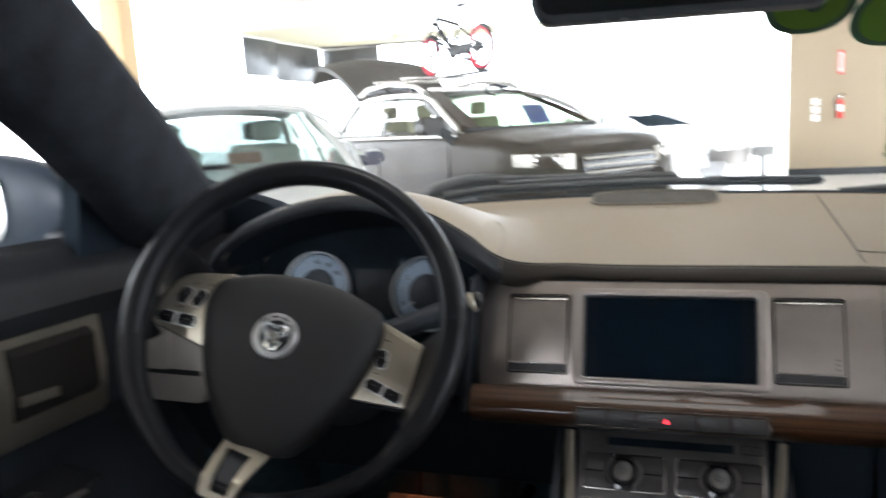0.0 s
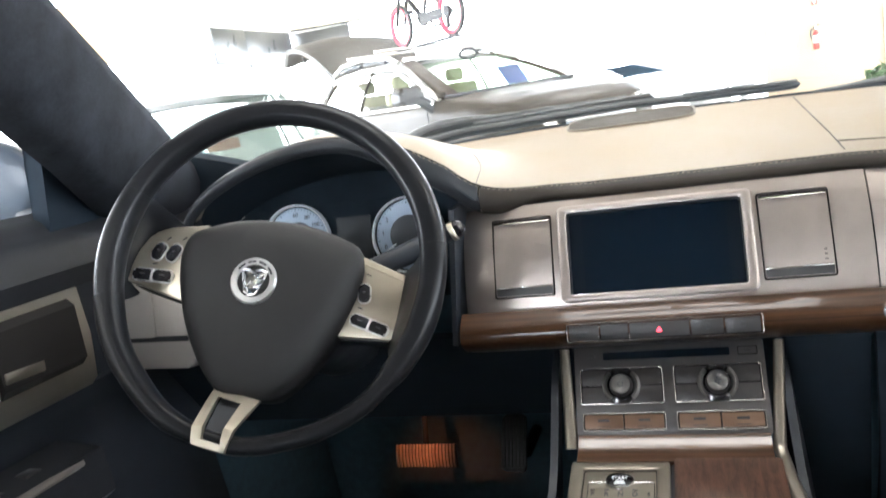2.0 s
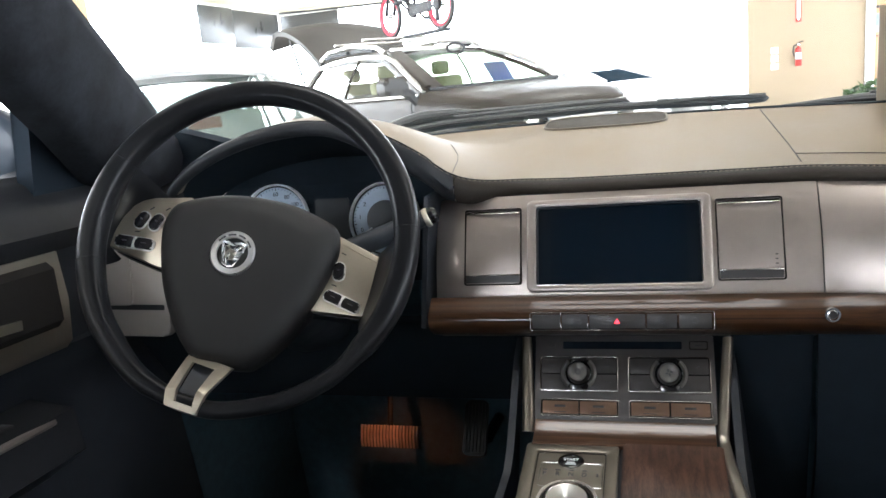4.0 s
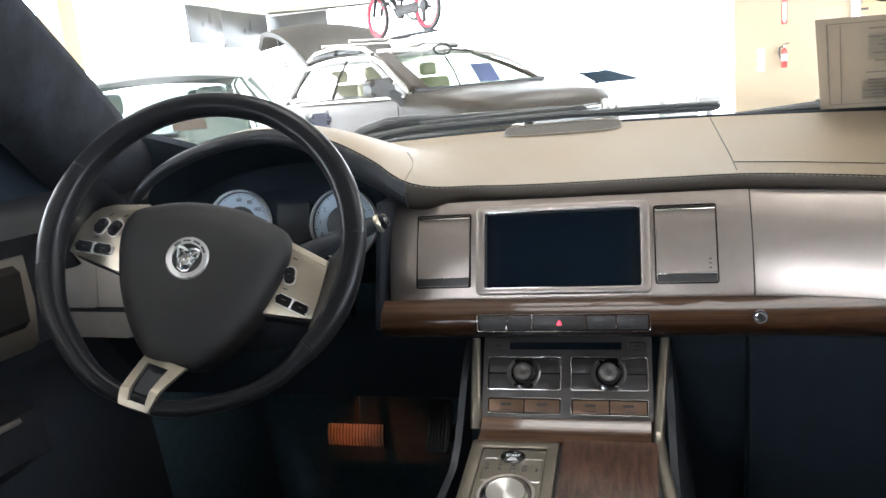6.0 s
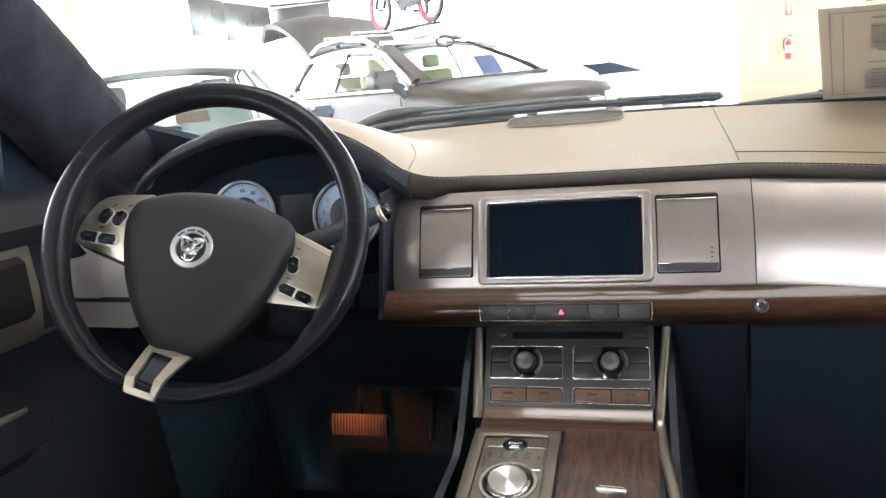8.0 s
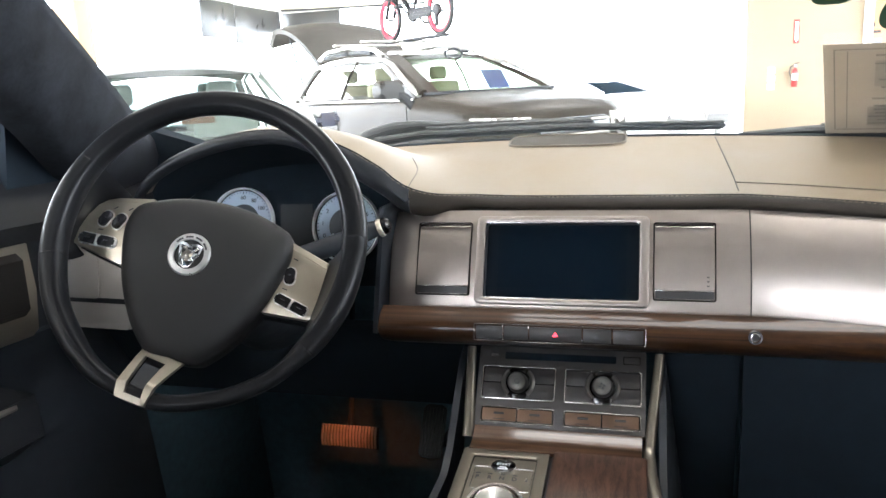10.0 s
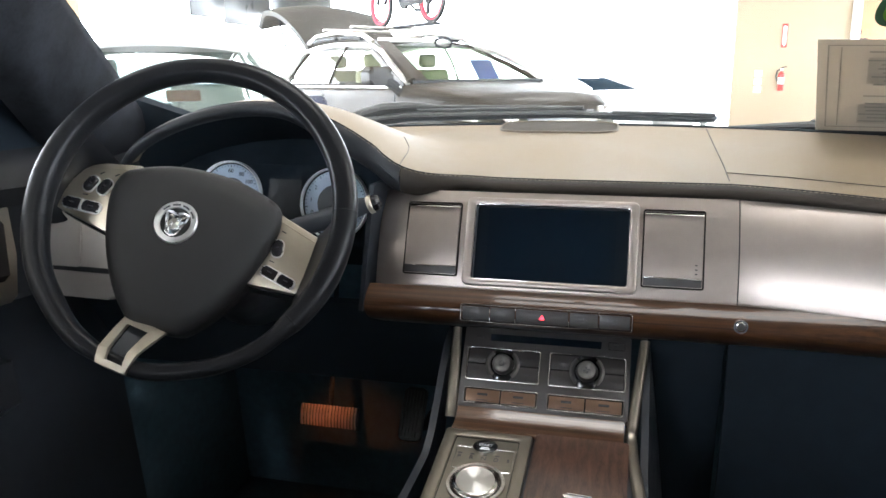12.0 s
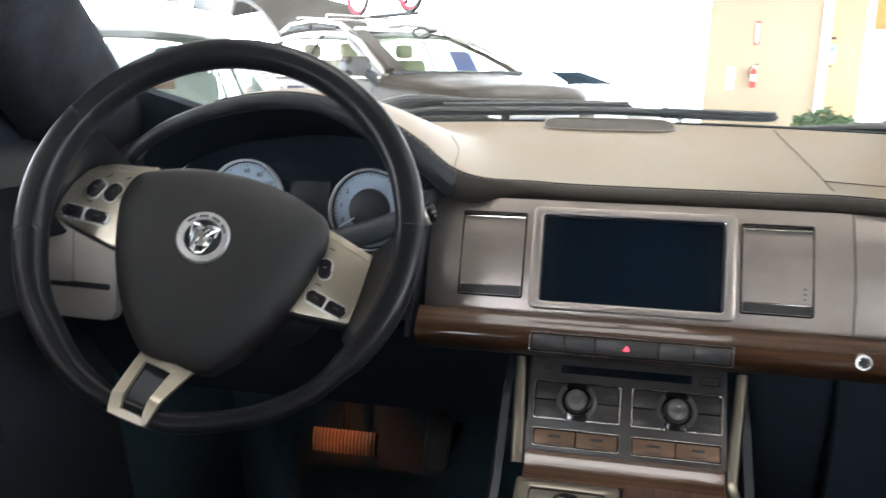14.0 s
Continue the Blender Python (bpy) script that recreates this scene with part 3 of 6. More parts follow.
# button bar
MH = axes((0.0018, 0.8360, 0.8125), (1, 0, 0), (0, 0.16, 1))
bar = part("button_bar", ring(rrect(0.196, 0.0205, 0.003), rrect(0.1938, 0.0184, 0.002), MH, -0.012, 0.0030, 0.0005), RIM_METAL, dash, "bright rimmed switch bar")
part("bar_back", slab(rrect(0.194, 0.020, 0.002), MH, -0.012, -0.002), BLACK, bar)
x = -0.096
for k, w in enumerate((0.033, 0.030, 0.061, 0.033, 0.035)):
    b = part("button", slab(rrect(w - 0.0020, 0.0150, 0.0012, x + w / 2, 0), MH, -0.004, 0.0026, 0.0006), GREY_BTN, bar)
    if k == 2:
        part("hazard_lamp", slab([(x + w / 2 - 0.0029, -0.0024), (x + w / 2 + 0.0029, -0.0024), (x + w / 2, 0.0027)], MH, 0.0025, 0.0034), RED_LAMP, b, "lit red triangle")
    if k:
        part("divider", slab(rrect(0.0006, 0.018, 0.0002, x - 0.0002, 0), MH, -0.002, 0.0018), RIM_METAL, bar)
    if k > 2:
        part("symbol", ring(rrect(0.006, 0.006, 0.002, x + w / 2, 0), rrect(0.0046, 0.0046, 0.0015, x + w / 2, 0), MH, 0.0025, 0.0031), DARK_INK, b)
        if k == 3:
            part("symbol", slab(rrect(0.0018, 0.0024, 0.0005, x + w / 2, -0.0005), MH, 0.0025, 0.0031), DARK_INK, b)
    x += w
ML = axes((0.2120, 0.8365, 0.818), (1, 0, 0), (0, 0.1, 1))
lk = part("glovebox_button", lathe([(0.0, 0.003), (0.0035, 0.0035), (0.0048, 0.003), (0.0052, 0.0018), (0.0056, 0.0045), (0.0072, 0.0045), (0.0078, 0.002), (0.0078, -0.006)], ML, 28), CHROME, dash, "round chrome glovebox button")
part("button_cap", lathe([(0.0, 0.0042), (0.004, 0.0036), (0.0042, 0.002)], ML, 20), GREY_BTN, lk)

# lower dash, glovebox and knee panels
part("glovebox_lid", sheet(lambda u, v: Vector((0.205 + 0.44 * u, 0.875 - 0.02 * math.sin(math.pi * v) + 0.04 * v + bow(0.205 + 0.44 * u) * 0.15, 0.79 - 0.26 * v)), 20, 10, 0.01), LINING, dash, "black soft glovebox lid")
part("knee_panel", sheet(lambda u, v: Vector((0.118 + 0.085 * u, 0.885 + 0.05 * v, 0.79 - 0.30 * v)), 6, 8, 0.01), LINING, dash)
part("knee_panel", sheet(lambda u, v: Vector((-0.70 + 0.59 * u, 0.93 + 0.10 * v, 0.79 - 0.15 * v)), 10, 8, 0.01), LINING, dash)
part("column_side", sheet(lambda u, v: Vector((-0.215 - 0.02 * v, 0.865 + 0.12 * u, 0.955 - 0.16 * v)), 4, 8, 0.006), BLACK, dash)
# left end panel
MLP = axes((-0.655, 0.862, 0.84), (1, -0.06, 0), (0, 0.16, 1))
lp = part("end_panel", slab(rrect(0.16, 0.110, 0.012, 0, 0.004), MLP, -0.012, 0.0, 0.004), MATT_SILVER, dash, "satin aluminium outer fascia")
part("panel_groove", slab(rrect(0.145, 0.007, 0.002, 0, -0.012), MLP, -0.006, 0.0006), BLACK, lp)
part("vent_outer", slab(rrect(0.075, 0.075, 0.006, -0.015, 0.028), MLP, -0.004, 0.0030, 0.0015), MATT_SILVER, lp)


# instrument hood tunnel and dials
def tunnel(u, v):
    a = math.pi * (1 - u)
    x = -0.365 + (0.178 if u > 0.5 else 0.212) * math.cos(a) * (1 - 0.07 * v)
    x = min(max(x, -0.576), -0.188)
    z = 0.952 + arch(x) * (1 - 0.30 * v) - 0.016 - 0.012 * v
    return Vector((x, 0.878 + 0.115 * v, z))


part("hood_lining", sheet(tunnel, 48, 8), LINING, dash, "matt black instrument hood lining", sharp=70)
back = [tunnel(i / 48, 1.0) for i in range(49)]
part("cluster_panel", slab([(p.x, p.z) for p in back] + [(-0.19, 0.82), (-0.576, 0.82)], Matrix(((1, 0, 0, 0), (0, 0, -1, 0.995), (0, 1, 0, 0), (0, 0, 0, 1))), -0.01, 0.0), LINING, dash)
DIAL_RIM = mat("bright_dial_rim", (0.86, 0.88, 0.9), 0.35, 0.3)
DIAL_HUB = mat("slate_dial_centre", (0.022, 0.028, 0.036), 0.5, vary=0.15, scale=80)
MI = axes((-0.386, 0.985, 0.915), (1, 0, 0), (0, 0.22, 1))
cl = part("instrument_panel", slab(rrect(0.335, 0.125, 0.03, 0, -0.002), MI, -0.012, 0.0), LINING, dash, "dark instrument cluster")
for cx, cy, marks in ((-0.0840, 0.000, ((100, 35), (80, 61), (60, 90))), (0.0775, -0.006, ((0, 202), (1, 173), (2, 143), (6, 29)))):
    m = MI @ at(cx, cy, 0.001)
    dl = part("dial", lathe([(0.0, 0.0015), (0.024, 0.0015), (0.0445, 0.003), (0.0455, 0.002)], m, 56), GAUGE, cl, "pale blue round dial")
    part("dial_rim", lathe([(0.0478, 0.002), (0.0484, 0.0085), (0.0496, 0.009), (0.0503, 0.004), (0.0503, 0.0)], m, 56), DIAL_RIM, cl, "thin chrome dial rim")
    part("dial_gap", lathe([(0.0450, 0.0010), (0.0480, 0.0012)], m, 56), BLACK, cl)
    part("dial_hub", lathe([(0.0, 0.006), (0.020, 0.0055), (0.0255, 0.004), (0.0262, 0.0015)], m, 40), DIAL_HUB, cl, "dark grey dial centre")
    bm = bmesh.new()
    for i in range(41):
        a = radians(220 - 260 * i / 40)
        l_ = 0.0034 if i % 5 == 0 else 0.002
        q = m @ pose(0, 0, 0.0024, 0, 0, math.degrees(a)) @ at(0.0442 - l_ / 2, 0, 0)
        b2 = block((l_, 0.0007 if i % 5 else 0.0011, 0.0014), q)
        tmp = bpy.data.meshes.new("t")
        b2.to_mesh(tmp)
        b2.free()
        bm.from_mesh(tmp)
        bpy.data.meshes.remove(tmp)
    part("tick_marks", bm, DARK_INK, dl)
    for txt, a in marks:
        part("numeral", lettering(str(txt), 0.0082, m @ at(0.0355 * math.cos(radians(a)), 0.0355 * math.sin(radians(a)), 0.0036)), DARK_INK, dl)
    ang = 212 if cx > 0 else 222
    part("needle", block((0.022, 0.0018, 0.0012), m @ pose(0, 0, 0.0075, 0, 0, ang) @ at(0.031, 0, 0), 0.0004), WHITE_INK, dl, "white needle")
part("message_display", slab(rrect(0.05, 0.062, 0.003, 0, -0.005), MI, 0.0, 0.0015), mat("dim_display", (0.009, 0.012, 0.016), 0.4, spec=0.2), cl, "dim grey message display")

# ---- centre console ----
con = thing("centre_console", at(0, 0.7, 0.2), "centre console with grey control stack, rotary gear selector and walnut lid", "centre console")
MS = axes((0.0022, 0.8385, 0.7445), (1, 0, 0), (0, 0.643, 1))
GROOVE = mat("matt_black_groove", (0.004, 0.004, 0.0045), 0.8, vary=0.1, spec=0.05)
STACK = mat("grey_metal_stack", (0.070, 0.066, 0.065), 0.40, 0.5, vary=0.06, scale=60, bump=0.03, bscale=1500)
KEY_METAL = mat("dark_key_metal", (0.048, 0.045, 0.045), 0.38, 0.5, vary=0.08, scale=60)
# silver keys coloured coppery for the wood they reflect
REFLECTING_KEY = mat("wood_tinted_key", (0.21, 0.135, 0.095), 0.32, 0.75, vary=0.05, scale=60)
st = part("control_panel", slab(rrect(0.195, 0.0975, 0.003), MS, -0.02, 0.0, 0.0012), STACK, con, "satin grey metal control panel")
part("disc_slot", slab(rrect(0.130, 0.0085, 0.001, -0.001, 0.0372), MS, -0.002, 0.0006), SCREEN, st, "black disc slot")
part("eject_button", ring(rrect(0.019, 0.009, 0.001, 0.0815, 0.0372), rrect(0.0178, 0.0078, 0.0008, 0.0815, 0.0372), MS, -0.001, 0.0010), GLOSS_BLACK, st)
part("symbol", slab(rrect(0.007, 0.0012, 0.0004, 0.0815, 0.0372), MS, 0, 0.0007), DARK_INK, st)
part("symbol", slab(rrect(0.008, 0.0035, 0.0006, -0.079, 0.0372), MS, 0, 0.0004), GREY_BTN, st)


MATT_KNOB = mat("satin_knob_face", (0.095, 0.092, 0.088), 0.45, 0.5)
KNOB_ARC = mat("satin_knob_arc", (0.17, 0.165, 0.158), 0.32, 0.8)


def key_group(cx, k):
    part("group_rim", ring(rrect(0.0870, 0.0390, 0.003, cx, 0.0045), rrect(0.0850, 0.0370, 0.0025, cx, 0.0045), MS, -0.001, 0.0018, 0.0005), RIM_METAL, st)
    part("group_plate", slab(rrect(0.0852, 0.0372, 0.0025, cx, 0.0045), MS, -0.001, 0.0004), GROOVE, st)
    for sx in (-1, 1):
        for sy in (-1, 1):
            b = part("key", slab(rrect(0.0405, 0.0167, 0.0012, cx + sx * 0.0212, 0.0045 + sy * 0.0092), MS, -0.001, 0.0013, 0.0004), KEY_METAL, st)
            px, py = cx + sx * 0.031, 0.0045 + sy * 0.0092
            if k:
                part("arrow", slab([(px - 0.003, py - sy * 0.0012), (px, py + sy * 0.0012), (px + 0.003, py - sy * 0.0012), (px + 0.0024, py - sy * 0.0018), (px, py + sy * 0.0002), (px - 0.0024, py - sy * 0.0018)], MS, 0.001, 0.0017), DARK_INK, b)
            else:
                part("symbol", slab(rrect(0.0075, 0.0014, 0.0004, px, py), MS, 0.001, 0.0017), DARK_INK, b)
    m = MS @ at(cx, 0.0048, 0)
    part("knob_recess", slab(rrect(0.0215, 0.0366, 0.004, cx, 0.0045), MS, -0.001, 0.0016, 0.0004), GLOSS_BLACK, st, "gloss black knob recess")
    kb = part("knob_collar", lathe([(0.0150, 0.0), (0.0146, 0.0036), (0.0136, 0.0042), (0.0126, 0.0020)], m, 40), GLOSS_BLACK, st, "gloss black knob surround")
    part("knob", lathe([(0.0092, 0.0118), (0.0102, 0.0124), (0.0112, 0.0112), (0.0122, 0.0), (0.0138, 0.0)], m, 40), GREY_BTN, kb, "round grey rotary knob")
    part("knob_face", lathe([(0.0, 0.0108), (0.0068, 0.0112), (0.0080, 0.0122), (0.0095, 0.0122)], m, 36), MATT_KNOB, kb, "satin knob face")
    for a0 in (-50, 130):
        part("collar_arc", sheet(lambda u, v: m @ Vector(((0.0154 + 0.0040 * v) * math.cos(radians(a0 + 100 * u)), (0.0154 + 0.0040 * v) * math.sin(radians(a0 + 100 * u)), 0.0020 + 0.0016 * math.sin(math.pi * v))), 18, 4, 0.0008), KNOB_ARC, kb, "pale arc beside the knob")
    if k:
        for i in range(4):
            part("fan_blade", slab(oval(0.0035, 0.0022, 0.0024, 0.0008, 10), m @ pose(0, 0, 0, 0, 0, 90 * i), 0.0109, 0.0118), DARK_INK, kb)
    else:
        part("symbol", ring(oval(0.006, 0.006, n=20), oval(0.0046, 0.0046, n=20), m, 0.0109, 0.0118), DARK_INK, kb)


key_group(-0.0482, 0)
key_group(0.0495, 1)
for cx in (-0.0475, 0.0495):
    part("group_rim", ring(rrect(0.0860, 0.0185, 0.0025, cx, -0.0335), rrect(0.0842, 0.0168, 0.002, cx, -0.0335), MS, -0.001, 0.0020, 0.0006), RIM_METAL, st)
    part("group_plate", slab(rrect(0.0845, 0.017, 0.002, cx, -0.0335), MS, -0.001, 0.0004), GROOVE, st)
    for sx in (-1, 1):
        b = part("key", slab(rrect(0.0398, 0.0142, 0.0012, cx + sx * 0.0208, -0.0335), MS, -0.001, 0.0026, 0.0008), REFLECTING_KEY, st)
        part("symbol", slab(rrect(0.012, 0.0026, 0.0006, cx + sx * 0.021, -0.032), MS, 0.0026, 0.0034), DARK_INK, b)
        part("indicator", slab(rrect(0.014, 0.0008, 0.0003, cx + sx * 0.021, -0.0385), MS, 0.0026, 0.0033), DARK_INK, b)


GLOSS_WOOD = wood_mat("lacquered_walnut", (0.028, 0.014, 0.008), (0.095, 0.050, 0.028), 0, 0.4, 0.7, 60, 0.1)


def trim_f(u, v):
    x = -0.0935 + 0.190 * u
    return Vector((x, 0.8125 - 0.035 * v, 0.7035 - 0.0135 * (1 - (1 - v) ** 2.2)))


part("walnut_infill", sheet(trim_f, 24, 10, 0.004), GLOSS_WOOD, con, "glossy walnut strip under the control panel", sharp=80)

# console top, falling gently to the rear
MC = axes((0, 0.78, 0.690), (1, 0, 0), (0, 1, 0.2))
top = part("console_top", slab([(-0.096, 0.006), (-0.096, -0.1), (-0.10, -0.24), (-0.105, -0.50), (0.125, -0.50), (0.118, -0.24), (0.108, -0.1), (0.104, 0.006)], MC, -0.03, -0.003), BLACK, con)
SELECTOR = mat("selector_metal", (0.185, 0.166, 0.136), 0.40, 0.85, vary=0.05, scale=60, bump=0.03, bscale=1500)
part("selector_frame", ring(rrect(0.0975, 0.240, 0.004, -0.0500, -0.1200), rrect(0.0715, 0.212, 0.003, -0.0495, -0.1180), MC, -0.004, 0.0036, 0.0012), SELECTOR, con, "champagne metal selector surround")
sp = part("selector_plate", slab(rrect(0.0735, 0.213, 0.003, -0.0495, -0.1180), MC, -0.004, 0.0012), SELECTOR, con, "satin metal gear selector plate")
MB = MC @ at(-0.049, -0.0285, 0.0012)
sb = part("start_button", lathe([(0.0, 0.0030), (0.010, 0.0030), (0.0118, 0.0024), (0.0120, 0.0)], MB, 36, (1.0, 0.78)), GLOSS_BLACK, sp, "oval black engine start button")
part("start_rim", lathe([(0.0118, 0.0), (0.0122, 0.0032), (0.0136, 0.0032), (0.0140, 0.0)], MB, 36, (1.0, 0.80)), CHROME, sp)
part("lettering", lettering("START", 0.0052, MB @ at(0, 0.0022, 0.0031)), WHITE_INK, sb)
part("lettering", slab(rrect(0.008, 0.0012, 0.0004, 0, -0.0022), MB, 0.003, 0.0036), WHITE_INK, sb)
part("lettering", slab(rrect(0.011, 0.0014, 0.0004, 0, -0.0048), MB, 0.003, 0.0036), WHITE_INK, sb)
for i, ch in enumerate("PRND"):
    part("letter", lettering(ch, 0.0078, MC @ at(-0.075 + 0.0135 * i, -0.0455, 0.0014)), DARK_INK, sp)
    part("letter_bar", slab(rrect(0.005, 0.0010, 0.0003, -0.075 + 0.0135 * i, -0.0395), MC, 0.001, 0.0017), DARK_INK, sp)
part("letter", lettering("S", 0.0065, MC @ at(-0.0215, -0.0455, 0.0014)), DARK_INK, sp)
part("plate_line", ring(rrect(0.064, 0.036, 0.003, -0.048, -0.0465), rrect(0.0628, 0.0348, 0.0025, -0.048, -0.0465), MC, 0.0, 0.0018, 0.0003), CHROME, sp)
MK = MC @ at(-0.0485, -0.0855, 0.0012)
kn = part("selector_knob", lathe([(0.0, 0.0050), (0.0200, 0.0052), (0.0208, 0.0058), (0.0232, 0.0052), (0.0252, 0.0030), (0.0260, 0.0)], MK, 56), RIM_METAL, sp, "large round brushed metal gear knob")
DISC = mat("turned_aluminium", (0.62, 0.61, 0.59), 0.32, 1.0, vary=0.004, scale=30, rvary=0.0)
DISC.node_tree.nodes["Principled BSDF"].inputs["Anisotropic"].default_value = 0.9
DISC.node_tree.nodes["Principled BSDF"].inputs["Anisotropic Rotation"].default_value = 0.25
tg = DISC.node_tree.nodes.new("ShaderNodeTangent")
tg.direction_type, tg.axis = "RADIAL", "Z"
DISC.node_tree.links.new(tg.outputs[0], DISC.node_tree.nodes["Principled BSDF"].inputs["Tangent"])
kf = part("knob_face", lathe([(0.0, 0.0054), (0.004, 0.0055), (0.012, 0.0055), (0.0196, 0.0056), (0.0202, 0.0050)], MK, 56), DISC, kn)
kf.matrix_basis = INV[kn] @ MK
kf.data.transform(kf.matrix_basis.inverted())
part("knob_well", lathe([(0.0262, 0.0008), (0.0268, 0.0026), (0.0300, 0.0026), (0.0305, 0.0)], MK, 56), RIM_METAL, sp, "bright ring round the knob")
part("plate_groove", ring(rrect(0.0722, 0.2118, 0.003, -0.0495, -0.1180), rrect(0.0700, 0.2096, 0.0025, -0.0495, -0.1180), MC, 0.0, 0.0014), GROOVE, sp)
for sx in (-1, 1):
    for y_ in (-0.1205, -0.1465):
        part("key_groove", slab(rrect(0.0312, 0.0182, 0.002, -0.048 + sx * 0.0160, y_), MC, 0.0, 0.0014), GROOVE, sp)
        part("selector_key", slab(rrect(0.0300, 0.0170, 0.0018, -0.048 + sx * 0.0160, y_), MC, 0.0, 0.0022, 0.0006), SELECTOR, sp)
        part("symbol", slab(rrect(0.006, 0.0012, 0.0004, -0.048 + sx * 0.0160, y_), MC, 0.0022, 0.0026), DARK_INK, sp)
lid = part("walnut_lid", slab(rrect(0.0995, 0.117, 0.003, 0.0525, -0.0555), MC, -0.006, 0.0045, 0.002), WOOD_LID, con, "dark walnut veneered cupholder lid")
part("lid_pull", slab(rrect(0.030, 0.0072, 0.003), MC @ at(0.056, -0.0940, 0.0045) @ pose(0, 0, 0, 0, 0, -3), 0.0, 0.0042, 0.002, 3), CHROME, lid, "small chrome finger pull")
part("lid_edge", slab(rrect(0.104, 0.004, 0.001, 0.050, -0.113), MC, -0.004, 0.0052, 0.001), WOOD, lid)
part("rear_lid", slab(rrect(0.104, 0.11, 0.003, 0.050, -0.173), MC, -0.006, 0.0030, 0.002), WOOD_LID, con, "second dark walnut lid")
part("armrest", block((0.22, 0.34, 0.10), at(0.01, 0.30, 0.585), 0.025, 4), BLACK_LEATHER, con, "black leather centre armrest")


def rail(side):
    """Edge rail: down beside the control panel and, on the passenger's side, on along the lid."""
    s = side
    path = []
    for i in range(13):
        t = i / 12
        y_ = 0.047 - 0.108 * t
        x_ = -0.1065 + 0.005 * t if s < 0 else 0.1150 - 0.0110 * t
        path.append(MS @ Vector((x_ - 0.0022, y_, 0.0)))
    if s > 0:
        for i in range(1, 17):
            t = i / 16
            path.append(MC @ Vector((0.1042 + 0.040 * t - 0.018 * t * t, -0.004 - 0.25 * t, 0.003)))

    def f(u, v):
        i = min(int(u * (len(path) - 1)), len(path) - 2)
        p = path[i].lerp(path[i + 1], u * (len(path) - 1) - i)
        k = smooth(0.36, 0.52, u) if s > 0 else 0.0
        up = Vector((0, -0.84, 0.54)).lerp(Vector((0, -0.2, 1)), k).normalized()
        w_ = 0.0108 + 0.0040 * u
        return p + Vector((w_ * (v - 0.5), 0, 0)) + up * (0.0042 * (1 - (2 * v - 1) ** 4) - 0.003)
    return part("side_rail", sheet(f, 56, 10), RAIL_METAL, con, "satin metal console edge rail", sharp=80)


RAIL_METAL = mat("console_rail_metal", (0.24, 0.215, 0.18), 0.36, 0.85, vary=0.05, scale=60)
rail(-1), rail(1)


def flank(side):
    def f(u, v):
        t = u
        y = 0.885 - 0.60 * t
        zt = 0.775 - 0.098 * smooth(0.0, 0.22, t) - 0.05 * t
        xt = (-0.1135 if side < 0 else 0.121) + side * 0.010 * t
        return Vector((xt + side * (0.05 * math.sin(v * 1.4)), y + 0.05 * v, zt + (0.22 - zt) * v))
    return part("console_side", sheet(f, 24, 10, 0.008), BLACK, con, "black console side panel", sharp=70)


flank(-1), flank(1)

# ---- steering wheel ----
TILT_W, YAW_W = radians(29.3), radians(14.2)
MW = axes((-0.3457, 0.6877, 0.9503), (math.cos(YAW_W), math.sin(YAW_W), 0), (0, math.sin(TILT_W), math.cos(TILT_W))) @ pose(0, 0, 0, 0, 0, -14)
wh = thing("steering_wheel", MW, "black leather steering wheel with metal spokes, slightly turned", "steering wheel")
RIM_LEATHER = mat("worn_black_leather", (0.0072, 0.0075, 0.0086), 0.31, vary=0.2, scale=25, rvary=0.06, bump=0.05, bscale=1600, spec=0.15)


def keyed(keys, x):
    """Smooth course through pairs of place and value."""
    for (x0, y0), (x1, y1) in zip(keys, keys[1:]):
        if x <= x1:
            return y0 + (y1 - y0) * smooth(x0, x1, x)
    return keys[-1][1]


RIM_R = ((0, 0.158), (197, 0.158), (225, 0.161), (250, 0.1665), (270, 0.1685), (290, 0.165), (310, 0.1635), (327, 0.160), (360, 0.158))
RIM_T = ((0, 0.0133), (150, 0.0133), (172, 0.0142), (197, 0.0138), (225, 0.0125), (245, 0.011), (258, 0.0088), (318, 0.0088), (330, 0.0122), (348, 0.0138), (360, 0.0133))
# section of the rim: 0 is outwards, 90 towards the driver; a soft ridge runs along its face
RIM_S = ((0, 1.0), (40, 1.03), (72, 0.97), (96, 0.93), (122, 1.05), (152, 0.97), (185, 0.94), (230, 1.0), (290, 1.04), (360, 1.0))


def rim_f(u, v, grow=1.0):
    a, q = 360 * (u % 1), 360 * (v % 1)
    r, t = keyed(RIM_R, a), keyed(RIM_T, a) * keyed(RIM_S, q) * grow
    rr = r + t * math.cos(radians(q))
    return MW @ Vector((rr * math.cos(radians(a)), rr * math.sin(radians(a)), 1.06 * t * math.sin(radians(q))))


def closed_tube(f, nu, nv):
    bm = bmesh.new()
    g = [[bm.verts.new(f(i / nu, j / nv)) for j in range(nv)] for i in range(nu)]
    for i in range(nu):
        for j in range(nv):
            bm.faces.new((g[i][j], g[(i + 1) % nu][j], g[(i + 1) % nu][(j + 1) % nv], g[i][(j + 1) % nv]))
    return bm


part("rim", closed_tube(rim_f, 180, 28), RIM_LEATHER, wh, "stitched black leather rim", sharp=80)
for a in (12, 157, 197, 327):
    part("rim_seam", sheet(lambda u, v: rim_f((a - 0.35 + 0.7 * v) / 360, u, 1.0 + 0.022 * math.sin(math.pi * v)), 28, 4), RIM_LEATHER, wh)


